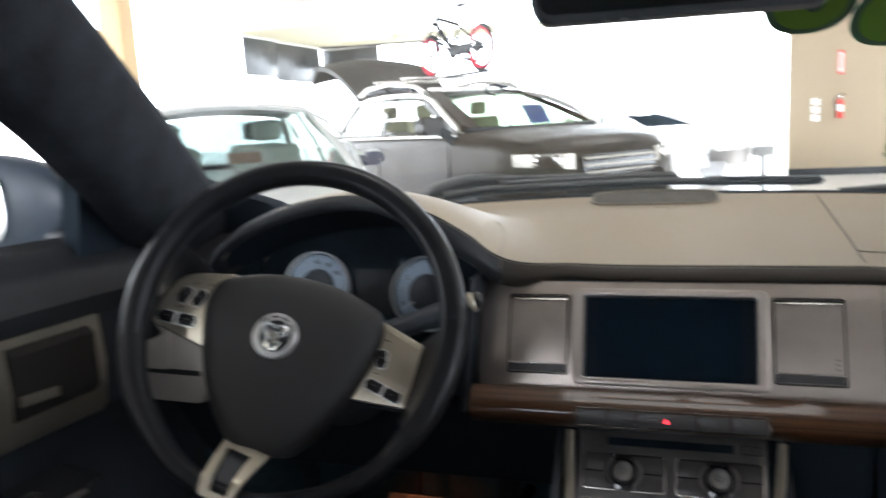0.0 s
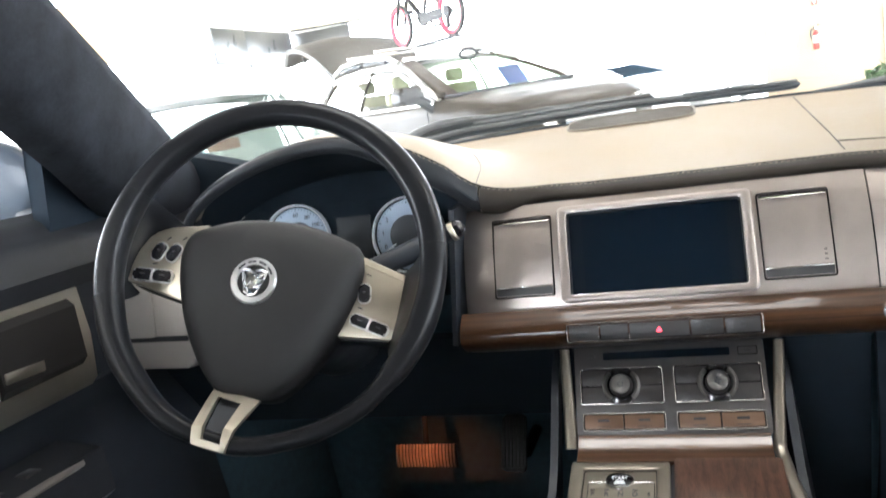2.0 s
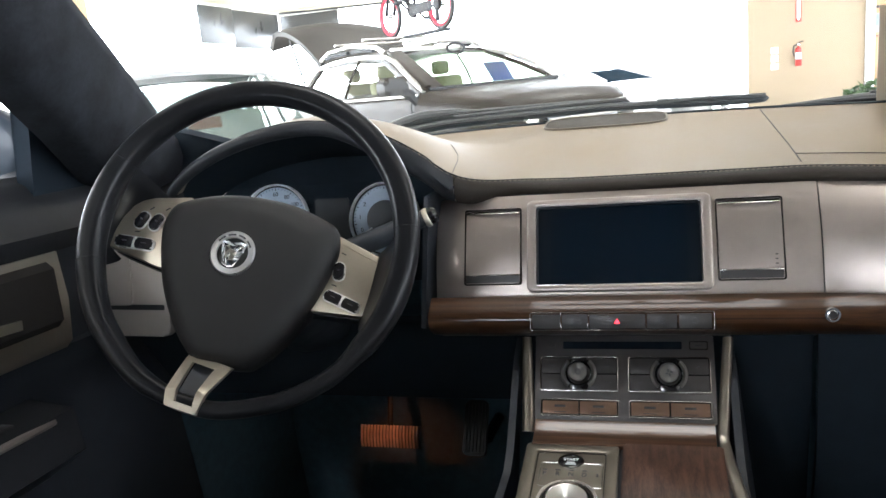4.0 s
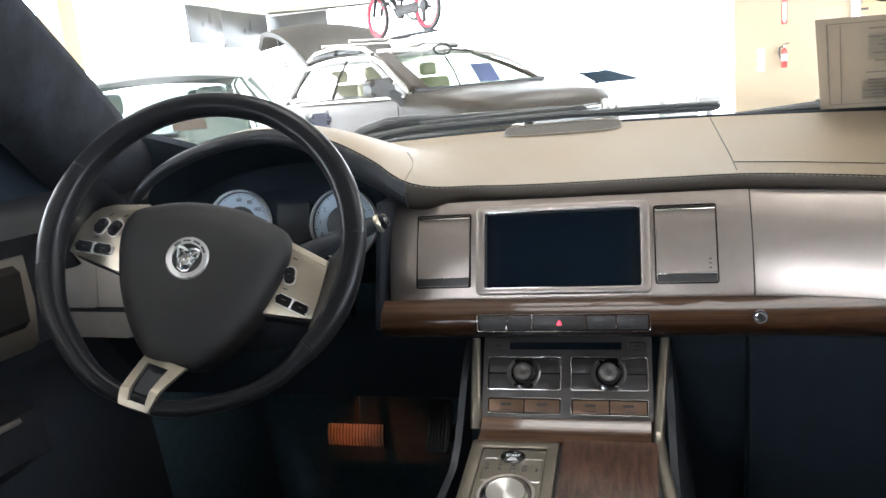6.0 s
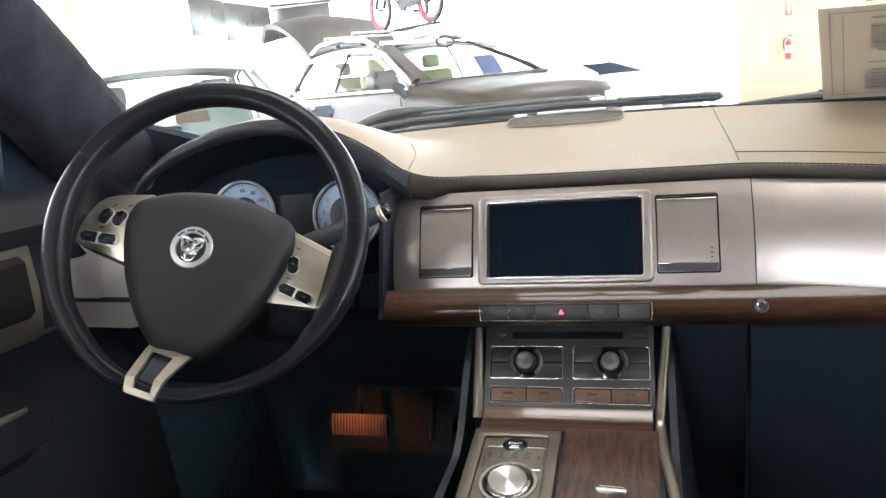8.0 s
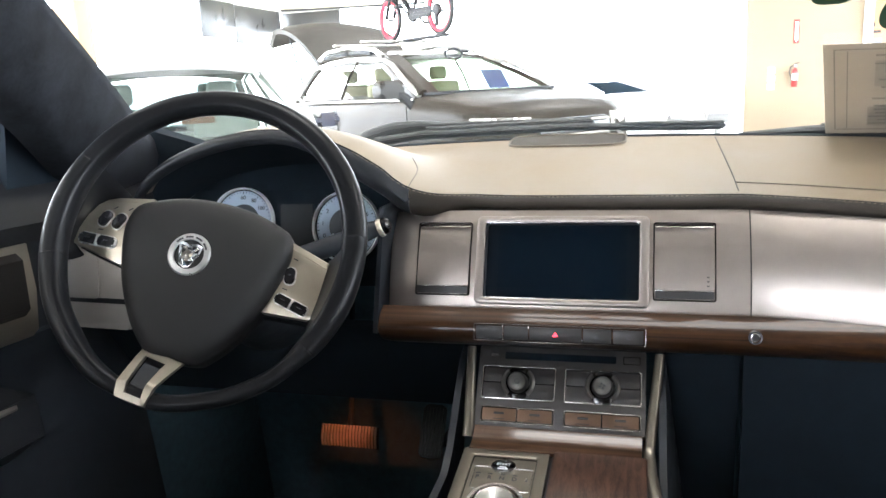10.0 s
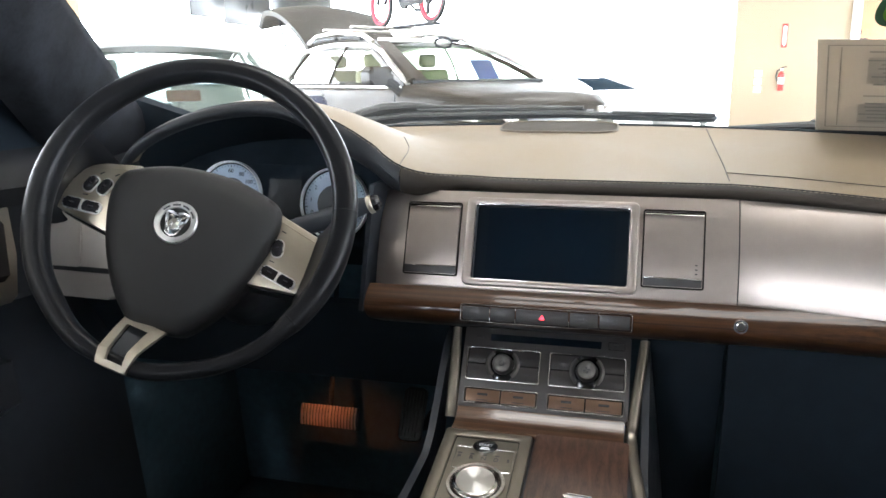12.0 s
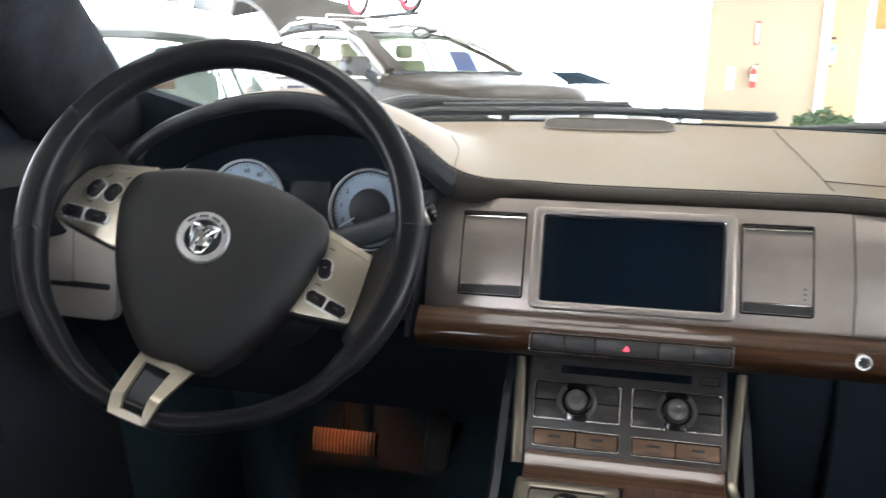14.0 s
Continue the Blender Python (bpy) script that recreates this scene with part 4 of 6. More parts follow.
def rim_stitches():
    """Small cross stitches along the inner side of the grips."""
    bm = bmesh.new()
    for a0, a1 in ((-30, 12), (12, 157), (157, 197)):
        k = int((a1 - a0) * 0.9)
        for i in range(k):
            a = (a0 + (a1 - a0) * (i + 0.5) / k) % 360
            p = [rim_f((a + da) / 360, q / 360, 1.012) for da, q in ((-0.35, 188), (0.0, 186), (0.35, 192), (0.0, 194))]
            bm.faces.new([bm.verts.new(x) for x in p])
    return bm


tagged(part("stitching", rim_stitches(), mat("black_thread", (0.03, 0.03, 0.032), 0.8), wh, "black stitching"), kind="stuff")
UC = -0.0095


def hub_pts(k=1.0):
    base = [(0.0, 0.0535), (0.040, 0.050), (0.074, 0.0395), (0.089, 0.030), (0.0945, 0.011), (0.0925, -0.010), (0.0865, -0.032), (0.079, -0.053), (0.068, -0.075), (0.054, -0.097), (0.036, -0.117), (0.020, -0.1265)]
    full = base + [(-x, y) for x, y in base[:0:-1]]
    out = []
    for i in range(len(full)):
        p0, p1, p2, p3 = (full[(i + j) % len(full)] for j in (-1, 0, 1, 2))
        for t in (0, 0.25, 0.5, 0.75):
            out.append(tuple(0.5 * ((2 * b) + (c - a) * t + (2 * a - 5 * b + 4 * c - d) * t * t + (3 * b - a - 3 * c + d) * t ** 3) for a, b, c, d in zip(p0, p1, p2, p3)))
    return [(UC + x * k, -0.035 + (y + 0.035) * k) for x, y in out]


bm = bmesh.new()
hrows = []
for k, z in ((0.985, -0.060), (0.998, -0.040), (1.0, -0.036), (0.990, -0.0305), (0.965, -0.0260), (0.925, -0.0225), (0.86, -0.0190), (0.74, -0.0160), (0.55, -0.0142), (0.25, -0.0130)):
    hrows.append([bm.verts.new(MW @ Vector((x_, y_, z))) for x_, y_ in hub_pts(k)])
for a, b in zip(hrows, hrows[1:]):
    for i in range(len(a)):
        bm.faces.new((a[i], a[(i + 1) % len(a)], b[(i + 1) % len(b)], b[i]))
bm.faces.new(hrows[-1])
part("hub_pad", bm, mat("soft_black_pad", (0.0100, 0.0097, 0.0099), 0.48, vary=0.15, scale=30, bump=0.2, bscale=1500, spec=0.22), wh, "soft black airbag cover", sharp=80)
ME = MW @ at(-0.0165, -0.0145, -0.0145) @ Matrix.Scale(0.885, 4)
em = part("emblem_ring", lathe([(0.0180, 0.0), (0.0186, 0.0040), (0.0245, 0.0036), (0.0262, 0.0018), (0.0265, 0.0)], ME, 48), mat("brushed_badge", (0.60, 0.60, 0.60), 0.3, 0.9), wh, "round silver badge ring")
for k in range(16):
    if k % 4 != 3:
        part("ring_mark", slab(rrect(0.0022, 0.0030, 0.0006), ME @ pose(0, 0, 0, 0, 0, 28 + 8.3 * k) @ at(0.0214, 0, 0), 0.0037, 0.0042), DARK_INK, em)
part("emblem_disc", lathe([(0.0, 0.0012), (0.0182, 0.0008)], ME, 36), GLOSS_BLACK, em)
em_pts = [(1.12 * a - 0.001, 1.12 * b) for a, b in [(-0.013, 0.011), (-0.006, 0.0125), (0.0, 0.011), (0.007, 0.0125), (0.0135, 0.0105), (0.012, 0.002), (0.0085, -0.006), (0.004, -0.014), (-0.002, -0.0155), (-0.008, -0.012), (-0.0105, -0.003)]]
bm = bmesh.new()
facets = [bm.verts.new(ME @ Vector((x_, y_, 0.0014))) for x_, y_ in em_pts]
inner_ring = [bm.verts.new(ME @ Vector((x_ * 0.58, y_ * 0.58, 0.0050 + 0.0016 * ((k * 7) % 3)))) for k, (x_, y_) in enumerate(em_pts)]
crown = [bm.verts.new(ME @ Vector((x_ * 0.22, y_ * 0.22 + 0.001, 0.0062 - 0.0016 * (k % 2)))) for k, (x_, y_) in enumerate(em_pts)]
for a_, b_ in ((facets, inner_ring), (inner_ring, crown)):
    for k in range(len(a_)):
        j = (k + 1) % len(a_)
        bm.faces.new((a_[k], a_[j], b_[j]))
        bm.faces.new((a_[k], b_[j], b_[k]))
bm.faces.new(crown)
part("emblem_shield", bm, mat("polished_badge", (0.86, 0.87, 0.88), 0.14, 1.0), em, "plain raised chrome shield", sharp=8)


def line_at(pts, t):
    """A place along a chain of points, t from 0 to 1."""
    i = min(int(t * (len(pts) - 1)), len(pts) - 2)
    return Vector(pts[i]).lerp(Vector(pts[i + 1]), t * (len(pts) - 1) - i)


BEZEL = mat("bright_bezel", (0.72, 0.71, 0.69), 0.3, 0.6, vary=0.03)
PLATES = {
    -1: [(-0.159, -0.0215), (-0.1565, -0.003), (-0.1512, 0.0124), (-0.1442, 0.0258), (-0.135, 0.0332), (-0.123, 0.0378), (-0.084, 0.044), (-0.084, -0.036), (-0.100, -0.036)],
    1: [(0.0765, 0.027), (0.1262, 0.0102), (0.1262, -0.0117), (0.125, -0.0334), (0.1226, -0.0539), (0.062, -0.0559)],
}
for s in (-1, 1):
    pts = PLATES[s]
    pl = part("spoke_plate", slab(pts, MW, -0.0525, -0.036, 0.0016), PLATE, wh, "champagne metal spoke plate with switches")
    part("spoke_back", slab([(x_ * 0.985 - 0.001 * s, y_ * 0.97 - 0.003) for x_, y_ in pts], MW, -0.078, -0.051), BLACK, wh)
    MR = MW @ at(0, 0, -0.036)

    def bevel_strip():
        """Sloped upper edge of the plate."""
        lo, hi = ((-0.1375, 0.0305), (-0.086, 0.0365)) if s < 0 else ((0.080, 0.0195), (0.126, 0.0035))
        up = ((-0.122, 0.0382), (-0.085, 0.0445)) if s < 0 else ((0.0775, 0.0275), (0.1264, 0.0107))
        return sheet(lambda u, v: MR @ Vector((*Vector(lo).lerp(Vector(hi), u).lerp(Vector(up[0]).lerp(Vector(up[1]), u), v), 0.0006 - 0.005 * v)), 8, 3, 0.001)
    part("plate_edge", bevel_strip(), PLATE, pl)

    def pill(w, h, x_, y_, rz, split=False):
        """A domed gloss switch in a bright bezel."""
        mm = MR @ at(x_, y_, 0) @ pose(0, 0, 0, 0, 0, rz)
        r_ = min(w, h) * 0.46
        part("switch_rim", ring(rrect(w + 0.0016, h + 0.0016, r_ + 0.0006), rrect(w - 0.0012, h - 0.0012, r_ - 0.0006), mm, -0.001, 0.0016, 0.0004), BEZEL, pl, "bright switch bezel")
        halves = ((-w / 4, w / 2 - 0.0014), (w / 4, w / 2 - 0.0014)) if split else ((0.0, w - 0.001),)
        for cx_, w_ in halves:
            k_ = part("switch", slab(rrect(w_, h - 0.001, min(w_, h) * (0.24 if split else 0.42), cx_), mm, -0.001, 0.0042, 0.0022, 4), GLOSS_BLACK, pl, "gloss black switch")
            part("symbol", slab(rrect(w_ * 0.30, h * 0.09, h * 0.04, cx_, h * 0.05), mm, 0.0042, 0.0044), GREY_BTN, k_)
        if split:
            part("divider", slab(rrect(0.0022, h - 0.0004, 0.0008), mm, -0.001, 0.0046, 0.0008), BEZEL, pl, "bright centre bar")
            for e in (-1, 1):
                part("end_cap", slab(rrect(0.0034, h * 0.7, 0.0015, e * (w / 2 - 0.0022)), mm, -0.001, 0.0040, 0.0012), BEZEL, pl)
    if s < 0:
        pill(0.0118, 0.0195, -0.1300, 0.0110, -24)
        pill(0.0118, 0.0195, -0.1140, 0.0108, -24)
        pill(0.0425, 0.0125, -0.1310, -0.0144, 0, True)
        marks = ((-0.123, 0.0255, 40), (-0.106, 0.027, 40), (-0.132, -0.0018, 5))
    else:
        pill(0.0118, 0.0190, 0.0887, -0.0117, 6)
        pill(0.0395, 0.0115, 0.0979, -0.0420, -15.5, True)
        marks = ((0.090, 0.0075, -16), (0.0865, -0.0265, -10))
    for x_, y_, rz in marks:
        part("symbol", slab(rrect(0.0055, 0.0011, 0.0004), MR @ at(x_, y_, 0) @ pose(0, 0, 0, 0, 0, rz), 0, 0.0005), DARK_INK, pl)
    # leather thumb rest between the plate and the rim
    edge = [(-0.109, 0.0400), (-0.1350, 0.0336), (-0.1446, 0.0260), (-0.1516, 0.0126), (-0.1568, -0.0028), (-0.1590, -0.0210), (-0.150, -0.030)] if s < 0 else [(0.1262, 0.0125), (0.1266, 0.000), (0.1262, -0.0117), (0.1250, -0.0334), (0.1228, -0.0539), (0.1225, -0.0640)]
    a0, a1 = (156, 199) if s < 0 else (11, -31)

    def arm(u, v):
        p = line_at(edge, v)
        a = radians(a0 + (a1 - a0) * v)
        q = Vector((0.1555 * math.cos(a), 0.1555 * math.sin(a)))
        xy = p.lerp(q, u)
        return MW @ Vector((xy.x, xy.y, -0.0425 + 0.0505 * u ** 1.4 - 0.010 * (2 * v - 1) ** 6))
    part("thumb_rest", sheet(arm, 12, 18, 0.006), RIM_LEATHER, wh, "black leather thumb rest", sharp=70)


def along(corners, n=14):
    out = []
    for (xa, ya), (xb, yb) in zip(corners, corners[1:] + corners[:1]):
        out += [(xa + (xb - xa) * i / n, ya + (yb - ya) * i / n) for i in range(n)]
    return out


outer = along([(-0.041, -0.1170), (0.009, -0.1258), (-0.0040, -0.1760), (-0.0355, -0.1712)])
inner = along([(-0.0317, -0.1264), (-0.0065, -0.1306), (-0.0085, -0.1690), (-0.0262, -0.1662)])


def dish(bm):
    """Raises the spoke from the hub's level on to the face of the rim."""
    inv = MW.inverted()
    for v in bm.verts:
        q = inv @ v.co
        q.z += 0.0425 * min(1.0, max(0.0, (-q.y - 0.119) / 0.037)) ** 0.9 - 40.0 * max(0.0, -q.y - 0.168) ** 2
        v.co = MW @ q
    return bm


part("lower_spoke", dish(ring(outer[::-1], inner[::-1], MW, -0.036, -0.0295, 0.0012)), PLATE, wh, "open champagne metal lower spoke", sharp=30)
part("spoke_floor", dish(slab(inner[::-1], MW, -0.047, -0.039)), BLACK, wh)
part("column_shroud", tube([MW @ Vector((0.01, -0.02, -0.06)), MW @ Vector((0.01, -0.01, -0.12)), MW @ Vector((0.0, 0.0, -0.30))], lambda t: 0.062 + 0.01 * t, 20, flat=0.9), BLACK, wh, "black column shroud", sharp=60)
stk = thing("column_stalk", at(-0.25, 0.83, 0.92), "black column stalk with satin metal ringed tip", "column stalk")
part("arm", tube([(-0.345, 0.80, 0.90), (-0.30, 0.815, 0.905), (-0.255, 0.832, 0.918), (-0.222, 0.84, 0.931), (-0.205, 0.842, 0.936)], lambda t: 0.010 + 0.004 * math.sin(t * 3.1) - 0.001 * t, 14, flat=0.8), BLACK, stk, sharp=70)
q = Vector((0.9, 0.15, 0.35)).normalized()
mst = axes((-0.207, 0.8415, 0.9345), q.orthogonal(), q.cross(q.orthogonal()))
part("end_cap", lathe([(0.0, 0.014), (0.006, 0.0135), (0.0095, 0.010), (0.010, 0.004)], mst, 24), GLOSS_BLACK, stk)
part("tip_ring", lathe([(0.0098, -0.002), (0.0112, -0.001), (0.0112, 0.003), (0.0098, 0.0045)], mst, 24), PLATE, stk, "satin metal ring")
stl = thing("column_stalk", at(-0.48, 0.80, 0.92), "black column stalk behind the wheel", "column stalk")
part("arm", tube([(-0.40, 0.80, 0.90), (-0.46, 0.80, 0.915), (-0.52, 0.79, 0.93)], lambda t: 0.011 - 0.002 * t, 12), BLACK, stl, sharp=70)

# ---- pedals ----
# rib rubber lightened in colour for tops that catch the light
PEDAL = mat("lit_rib_rubber", (0.19, 0.16, 0.14), 0.7, vary=0.3, scale=60)
pd = thing("brake_pedal", at(-0.42, 1.2, 0.25), "ribbed rubber brake pedal lit orange by the footwell lamp", "brake pedal")
MP = axes((-0.420, 1.176, 0.484), (1, 0, 0), (0, 0.55, 0.83))


def pedal_face(lift, x0, x1):
    """The pad's face, bent back along its foot."""
    return lambda u, v: MP @ Vector((x0 + (x1 - x0) * u, -0.013 + 0.037 * v, lift - 0.012 * (1 - v) ** 2.2 - 0.004 * max(0.0, abs(2 * u - 1) - 0.9) * 10 * (1 if x1 - x0 > 0.05 else 0)))


part("pad", sheet(pedal_face(0.0, -0.056, 0.056), 20, 12, 0.012), RUBBER, pd, "black rubber pad", sharp=60)
for i in range(18):
    x0 = -0.0525 + 0.006 * i
    part("rib", sheet(pedal_face(0.0032, x0, x0 + 0.0034), 1, 8, 0.0032), PEDAL, pd)
part("pedal_arm", tube([(-0.42, 1.19, 0.49), (-0.425, 1.23, 0.58), (-0.43, 1.27, 0.72), (-0.43, 1.36, 0.80)], 0.005, 8), LINING, pd)
pg = thing("accelerator_pedal", at(-0.27, 1.2, 0.2), "tall ribbed rubber accelerator pedal", "accelerator pedal")
MP2 = axes((-0.268, 1.20, 0.500), (1, 0, 0), (0, 0.6, 0.8))
part("pad", slab(rrect(0.040, 0.095, 0.008), MP2, -0.012, 0.0, 0.003), RUBBER, pg)
for i in range(6):
    part("rib", slab(rrect(0.003, 0.084, 0.001, -0.015 + 0.006 * i, 0), MP2, 0.0, 0.0026, 0.0006), RUBBER, pg)
part("pedal_arm", tube([(-0.268, 1.21, 0.47), (-0.268, 1.28, 0.44), (-0.268, 1.40, 0.43)], 0.010, 8), LINING, pg)
fw = thing("footwell_lamp", at(-0.405, 1.05, 0.638), "small amber footwell lamp under the dashboard", "footwell lamp")
part("lamp_body", block((0.05, 0.03, 0.012), at(-0.405, 1.045, 0.648), 0.003), BLACK, fw)
fl_ = new("footwell_light", bpy.data.lights.new("footwell_light", "SPOT"))
fl_.data.energy, fl_.data.color, fl_.data.spot_size, fl_.data.spot_blend, fl_.data.shadow_soft_size = 0.62, (1.0, 0.25, 0.07), radians(38), 1.0, 0.004
fl_.matrix_basis = look((-0.405, 1.05, 0.632), (-0.422, 1.186, 0.508))

# ---- mirror, wipers and sticker at the windscreen ----
rm = thing("rear_view_mirror", at(0.0, 0.86, 1.26), "dark rear-view mirror on a stem", "rear-view mirror")
MM = axes((0.012, 0.852, 1.262), (1, 0.04, -0.01), (0, 0.10, 1))
part("housing", slab(rrect(0.285, 0.078, 0.022), MM @ at(0, 0, -0.022), 0.0, 0.022, 0.006, 3), BLACK, rm)
part("mirror_glass", slab(rrect(0.268, 0.062, 0.016), MM, 0.0, 0.0012), mat("dimmed_mirror", (0.10, 0.12, 0.15), 0.05, 1.0), rm, "dimmed mirror glass")
for i in range(3):
    part("button", slab(rrect(0.012, 0.006, 0.002, -0.075 + 0.018 * i, -0.0385), MM, -0.004, 0.003, 0.001), BLACK, rm)
part("stem", tube([(0.012, 0.875, 1.262), (0.012, 0.90, 1.262), (0.012, 0.905, 1.245)], 0.010, 10), BLACK, rm)


WIPER_PAINT = mat("wiper_arm_paint", (0.020, 0.022, 0.023), 0.38, vary=0.3, scale=50, bump=0.2, bscale=300, spec=0.4)
# paler grey for highlight streaks along the arm and blade
WIPER_GLINT = mat("wiper_glint_grey", (0.075, 0.078, 0.078), 0.45, vary=0.5, scale=40, bump=0.3, bscale=300, spec=0.4)


def wiper(pts, rad, tip, flat=0.6):
    t = thing("wiper", at(*pts[0]), "black windscreen wiper arm and blade", "wiper", "windscreen wipers")
    fine = []
    for a, b in zip(pts, pts[1:]):
        a, b = Vector(a), Vector(b)
        fine += [a.lerp(b, i / 6) for i in range(6)]
    fine.append(Vector(pts[-1]))
    ar = part("arm", tube(fine, rad, 10, flat=flat), WIPER_PAINT, t, sharp=70)
    n = len(fine) - 1
    # pale and black tubes put streaky shading along the arm
    for k, (up, back) in enumerate(((0.55, -0.55), (0.0, -0.9))):
        ridge = [p + Vector((0, back * rad(i / n), up * rad(i / n) * flat)) for i, p in enumerate(fine)]
        part("ridge", tube(ridge, 0.0022, 6), RUBBER if k else WIPER_GLINT, ar)
    long = []
    for a, b in zip(tip, tip[1:]):
        long += [Vector(a).lerp(Vector(b), i / 8) for i in range(8)]
    long += [Vector(tip[-1]), Vector(tip[-1]) + (Vector(tip[-1]) - Vector(tip[-2])).normalized() * 0.006]
    part("blade", tube(long, lambda t: 0.0085 * (1 - t ** 14) ** 0.5 + 0.0004, 8, flat=0.75), BLACK, t)
    part("blade_spine", tube([Vector(p) + Vector((0, -0.006, 0.006)) for p in tip], 0.0028, 6), WIPER_GLINT, t)
    return t


wiper([(-0.445, 1.385, 0.998), (-0.413, 1.385, 1.009), (-0.369, 1.385, 1.020), (-0.32, 1.385, 1.024), (-0.248, 1.385, 1.025), (-0.173, 1.385, 1.0255), (-0.039, 1.385, 1.026)], lambda t: 0.004 + 0.009 * math.sin(math.pi * min(1.0, 0.06 + 1.5 * t) ** 0.8) ** 0.7 + 0.002 * (1 - t), [(-0.30, 1.375, 1.014), (-0.15, 1.377, 1.018), (0.0, 1.372, 1.021)], 0.9)
wiper([(-0.40, 1.365, 0.998), (-0.316, 1.365, 1.008), (-0.17, 1.365, 1.012), (-0.037, 1.365, 1.015), (0.075, 1.362, 1.0125)], lambda t: 0.0095 - 0.003 * t, [(0.05, 1.364, 1.013), (0.14, 1.36, 1.0115), (0.216, 1.358, 1.010)], 0.9)
wiper([(0.24, 1.35, 0.994), (0.35, 1.335, 0.999), (0.50, 1.29, 1.000), (0.64, 1.24, 1.000)], lambda t: 0.004 + 0.013 * t, [(0.36, 1.335, 1.002), (0.5, 1.29, 1.010), (0.64, 1.25, 1.012)], 1.0)

stick = thing("window_sticker", at(0.44, 1.19, 1.01), "printed paper price sticker inside the windscreen", "window sticker")


def stick_pt(a, b, lift):
    """A place on the paper: a across and b up it, both from 0 to 1."""
    v = 0.012 + 0.285 * b
    p = screen_at((0.357 - 0.047 * b + 0.33 * a + 0.74) / 1.48, v)
    return p + Vector((0.0, -0.46, -0.89)) * (0.008 + lift)


def paper(a0, a1, b0, b1, l0, l1, na=4, nb=4):
    bm = sheet(lambda u, v: stick_pt(a0 + (a1 - a0) * u, b0 + (b1 - b0) * v, l1), na, nb)
    lo = sheet(lambda u, v: stick_pt(a0 + (a1 - a0) * u, b0 + (b1 - b0) * v, l0), na, nb)
    tmp = bpy.data.meshes.new("t")
    lo.to_mesh(tmp)
    lo.free()
    bm.from_mesh(tmp)
    bpy.data.meshes.remove(tmp)
    return bm


part("sheet", paper(0, 1, 0, 1, 0.0, 0.0008, 8, 8), PAPER, stick)
for a0, a1, b0, b1 in ((0.036, 0.041, 0.05, 0.95), (0.036, 0.97, 0.945, 0.952), (0.036, 0.97, 0.05, 0.057), (0.082, 0.086, 0.07, 0.93)):
    part("border", paper(a0, a1, b0, b1, 0.0008, 0.0012), PAPER_INK, stick)
TINT = mat("grey_tint", (0.40, 0.36, 0.30), 0.9)
let_light_through(TINT, (0.54, 0.48, 0.39), 0.30)
for a0, a1, b0, b1 in ((0.18, 0.95, 0.56, 0.83), (0.16, 0.95, 0.10, 0.33)):
    part("tint_block", paper(a0, a1, b0, b1, 0.0008, 0.0011), TINT, stick)
random.seed(4)
for row in range(19):
    y_ = 0.88 - 0.042 * row
    if row in (1, 9, 10, 12):
        continue
    x_ = random.uniform(0.16, 0.24)
    while x_ < 0.88:
        w = random.uniform(0.06, 0.22)
        part("print_line", paper(x_, min(0.93, x_ + w), y_, y_ + 0.014, 0.0011, 0.0014, 3, 1), PAPER_INK, stick)
        x_ += w + random.uniform(0.02, 0.09)

# ---- showroom ----
TAN = mat("tan_wall_paint", (0.325, 0.255, 0.172), 0.8, vary=0.04, scale=3, bump=0.05, bscale=300)
WHITE = mat("white_wall_paint", (0.80, 0.80, 0.78), 0.8, vary=0.03, scale=3)
FLOOR_TILE = mat("pale_polished_floor", (0.55, 0.53, 0.50), 0.3, vary=0.1, scale=2.5)
DARKPANEL = mat("dark_tinted_panel", (0.05, 0.055, 0.06), 0.3, vary=0.1, scale=4)
gnd = part("ground", sheet(lambda u, v: Vector((-150 + 300 * u, -150 + 300 * v, FLOOR)), 8, 8), FLOOR_TILE)
tagged(gnd, "pale polished showroom floor", "floor", kind="structure")


def wall(name, x0, x1, y0, y1, z0, z1, material, label):
    ob = part(name, block((x1 - x0, y1 - y0, z1 - z0), at((x0 + x1) / 2, (y0 + y1) / 2, (z0 + z1) / 2), 0.01), material)
    return tagged(ob, label, "wall", kind="structure")


wall("wall_north", 1.63, 3.45, 14.6, 14.8, FLOOR, 3.7, TAN, "tan painted showroom wall")
wall("wall_corridor", 3.6, 7.5, 16.6, 16.8, FLOOR, 3.7, mat("orange_wall_paint", (0.50, 0.30, 0.175), 0.8, vary=0.05, scale=3), "warm orange wall of the passage beyond")
wall("wall_post", 3.45, 3.58, 14.52, 14.85, FLOOR, 3.7, WHITE, "white door post")
# white column, its greyish shading put into the paint colour
wall("wall_post_wide", 4.09, 4.75, 14.4, 14.45, FLOOR, 3.7, mat("shaded_white_paint", (0.46, 0.44, 0.45), 0.7, vary=0.08, scale=4), "white column beside the passage")
wall("wall_east", 9.0, 9.2, -9.0, 16.8, FLOOR, 0.6, TAN, "low tan wall under the glazing")
# unseen rear walls; the gap is added to let the rear glow through
wall("wall_south_pier", -9.2, -5.0, -9.2, -9.0, FLOOR, 4.0, WHITE, "unseen white rear wall beside the light gap")
wall("wall_south_sill", -5.0, -1.6, -9.2, -9.0, FLOOR, 0.3, WHITE, "unseen low white wall under the light gap")
wall("wall_south", -1.6, 9.2, -9.2, -9.0, FLOOR, 4.0, WHITE, "unseen white rear wall beside the light gap")
bb = part("baseboard", block((1.82, 0.03, 0.12), at(2.54, 14.59, FLOOR + 0.06), 0.005), BLACK)
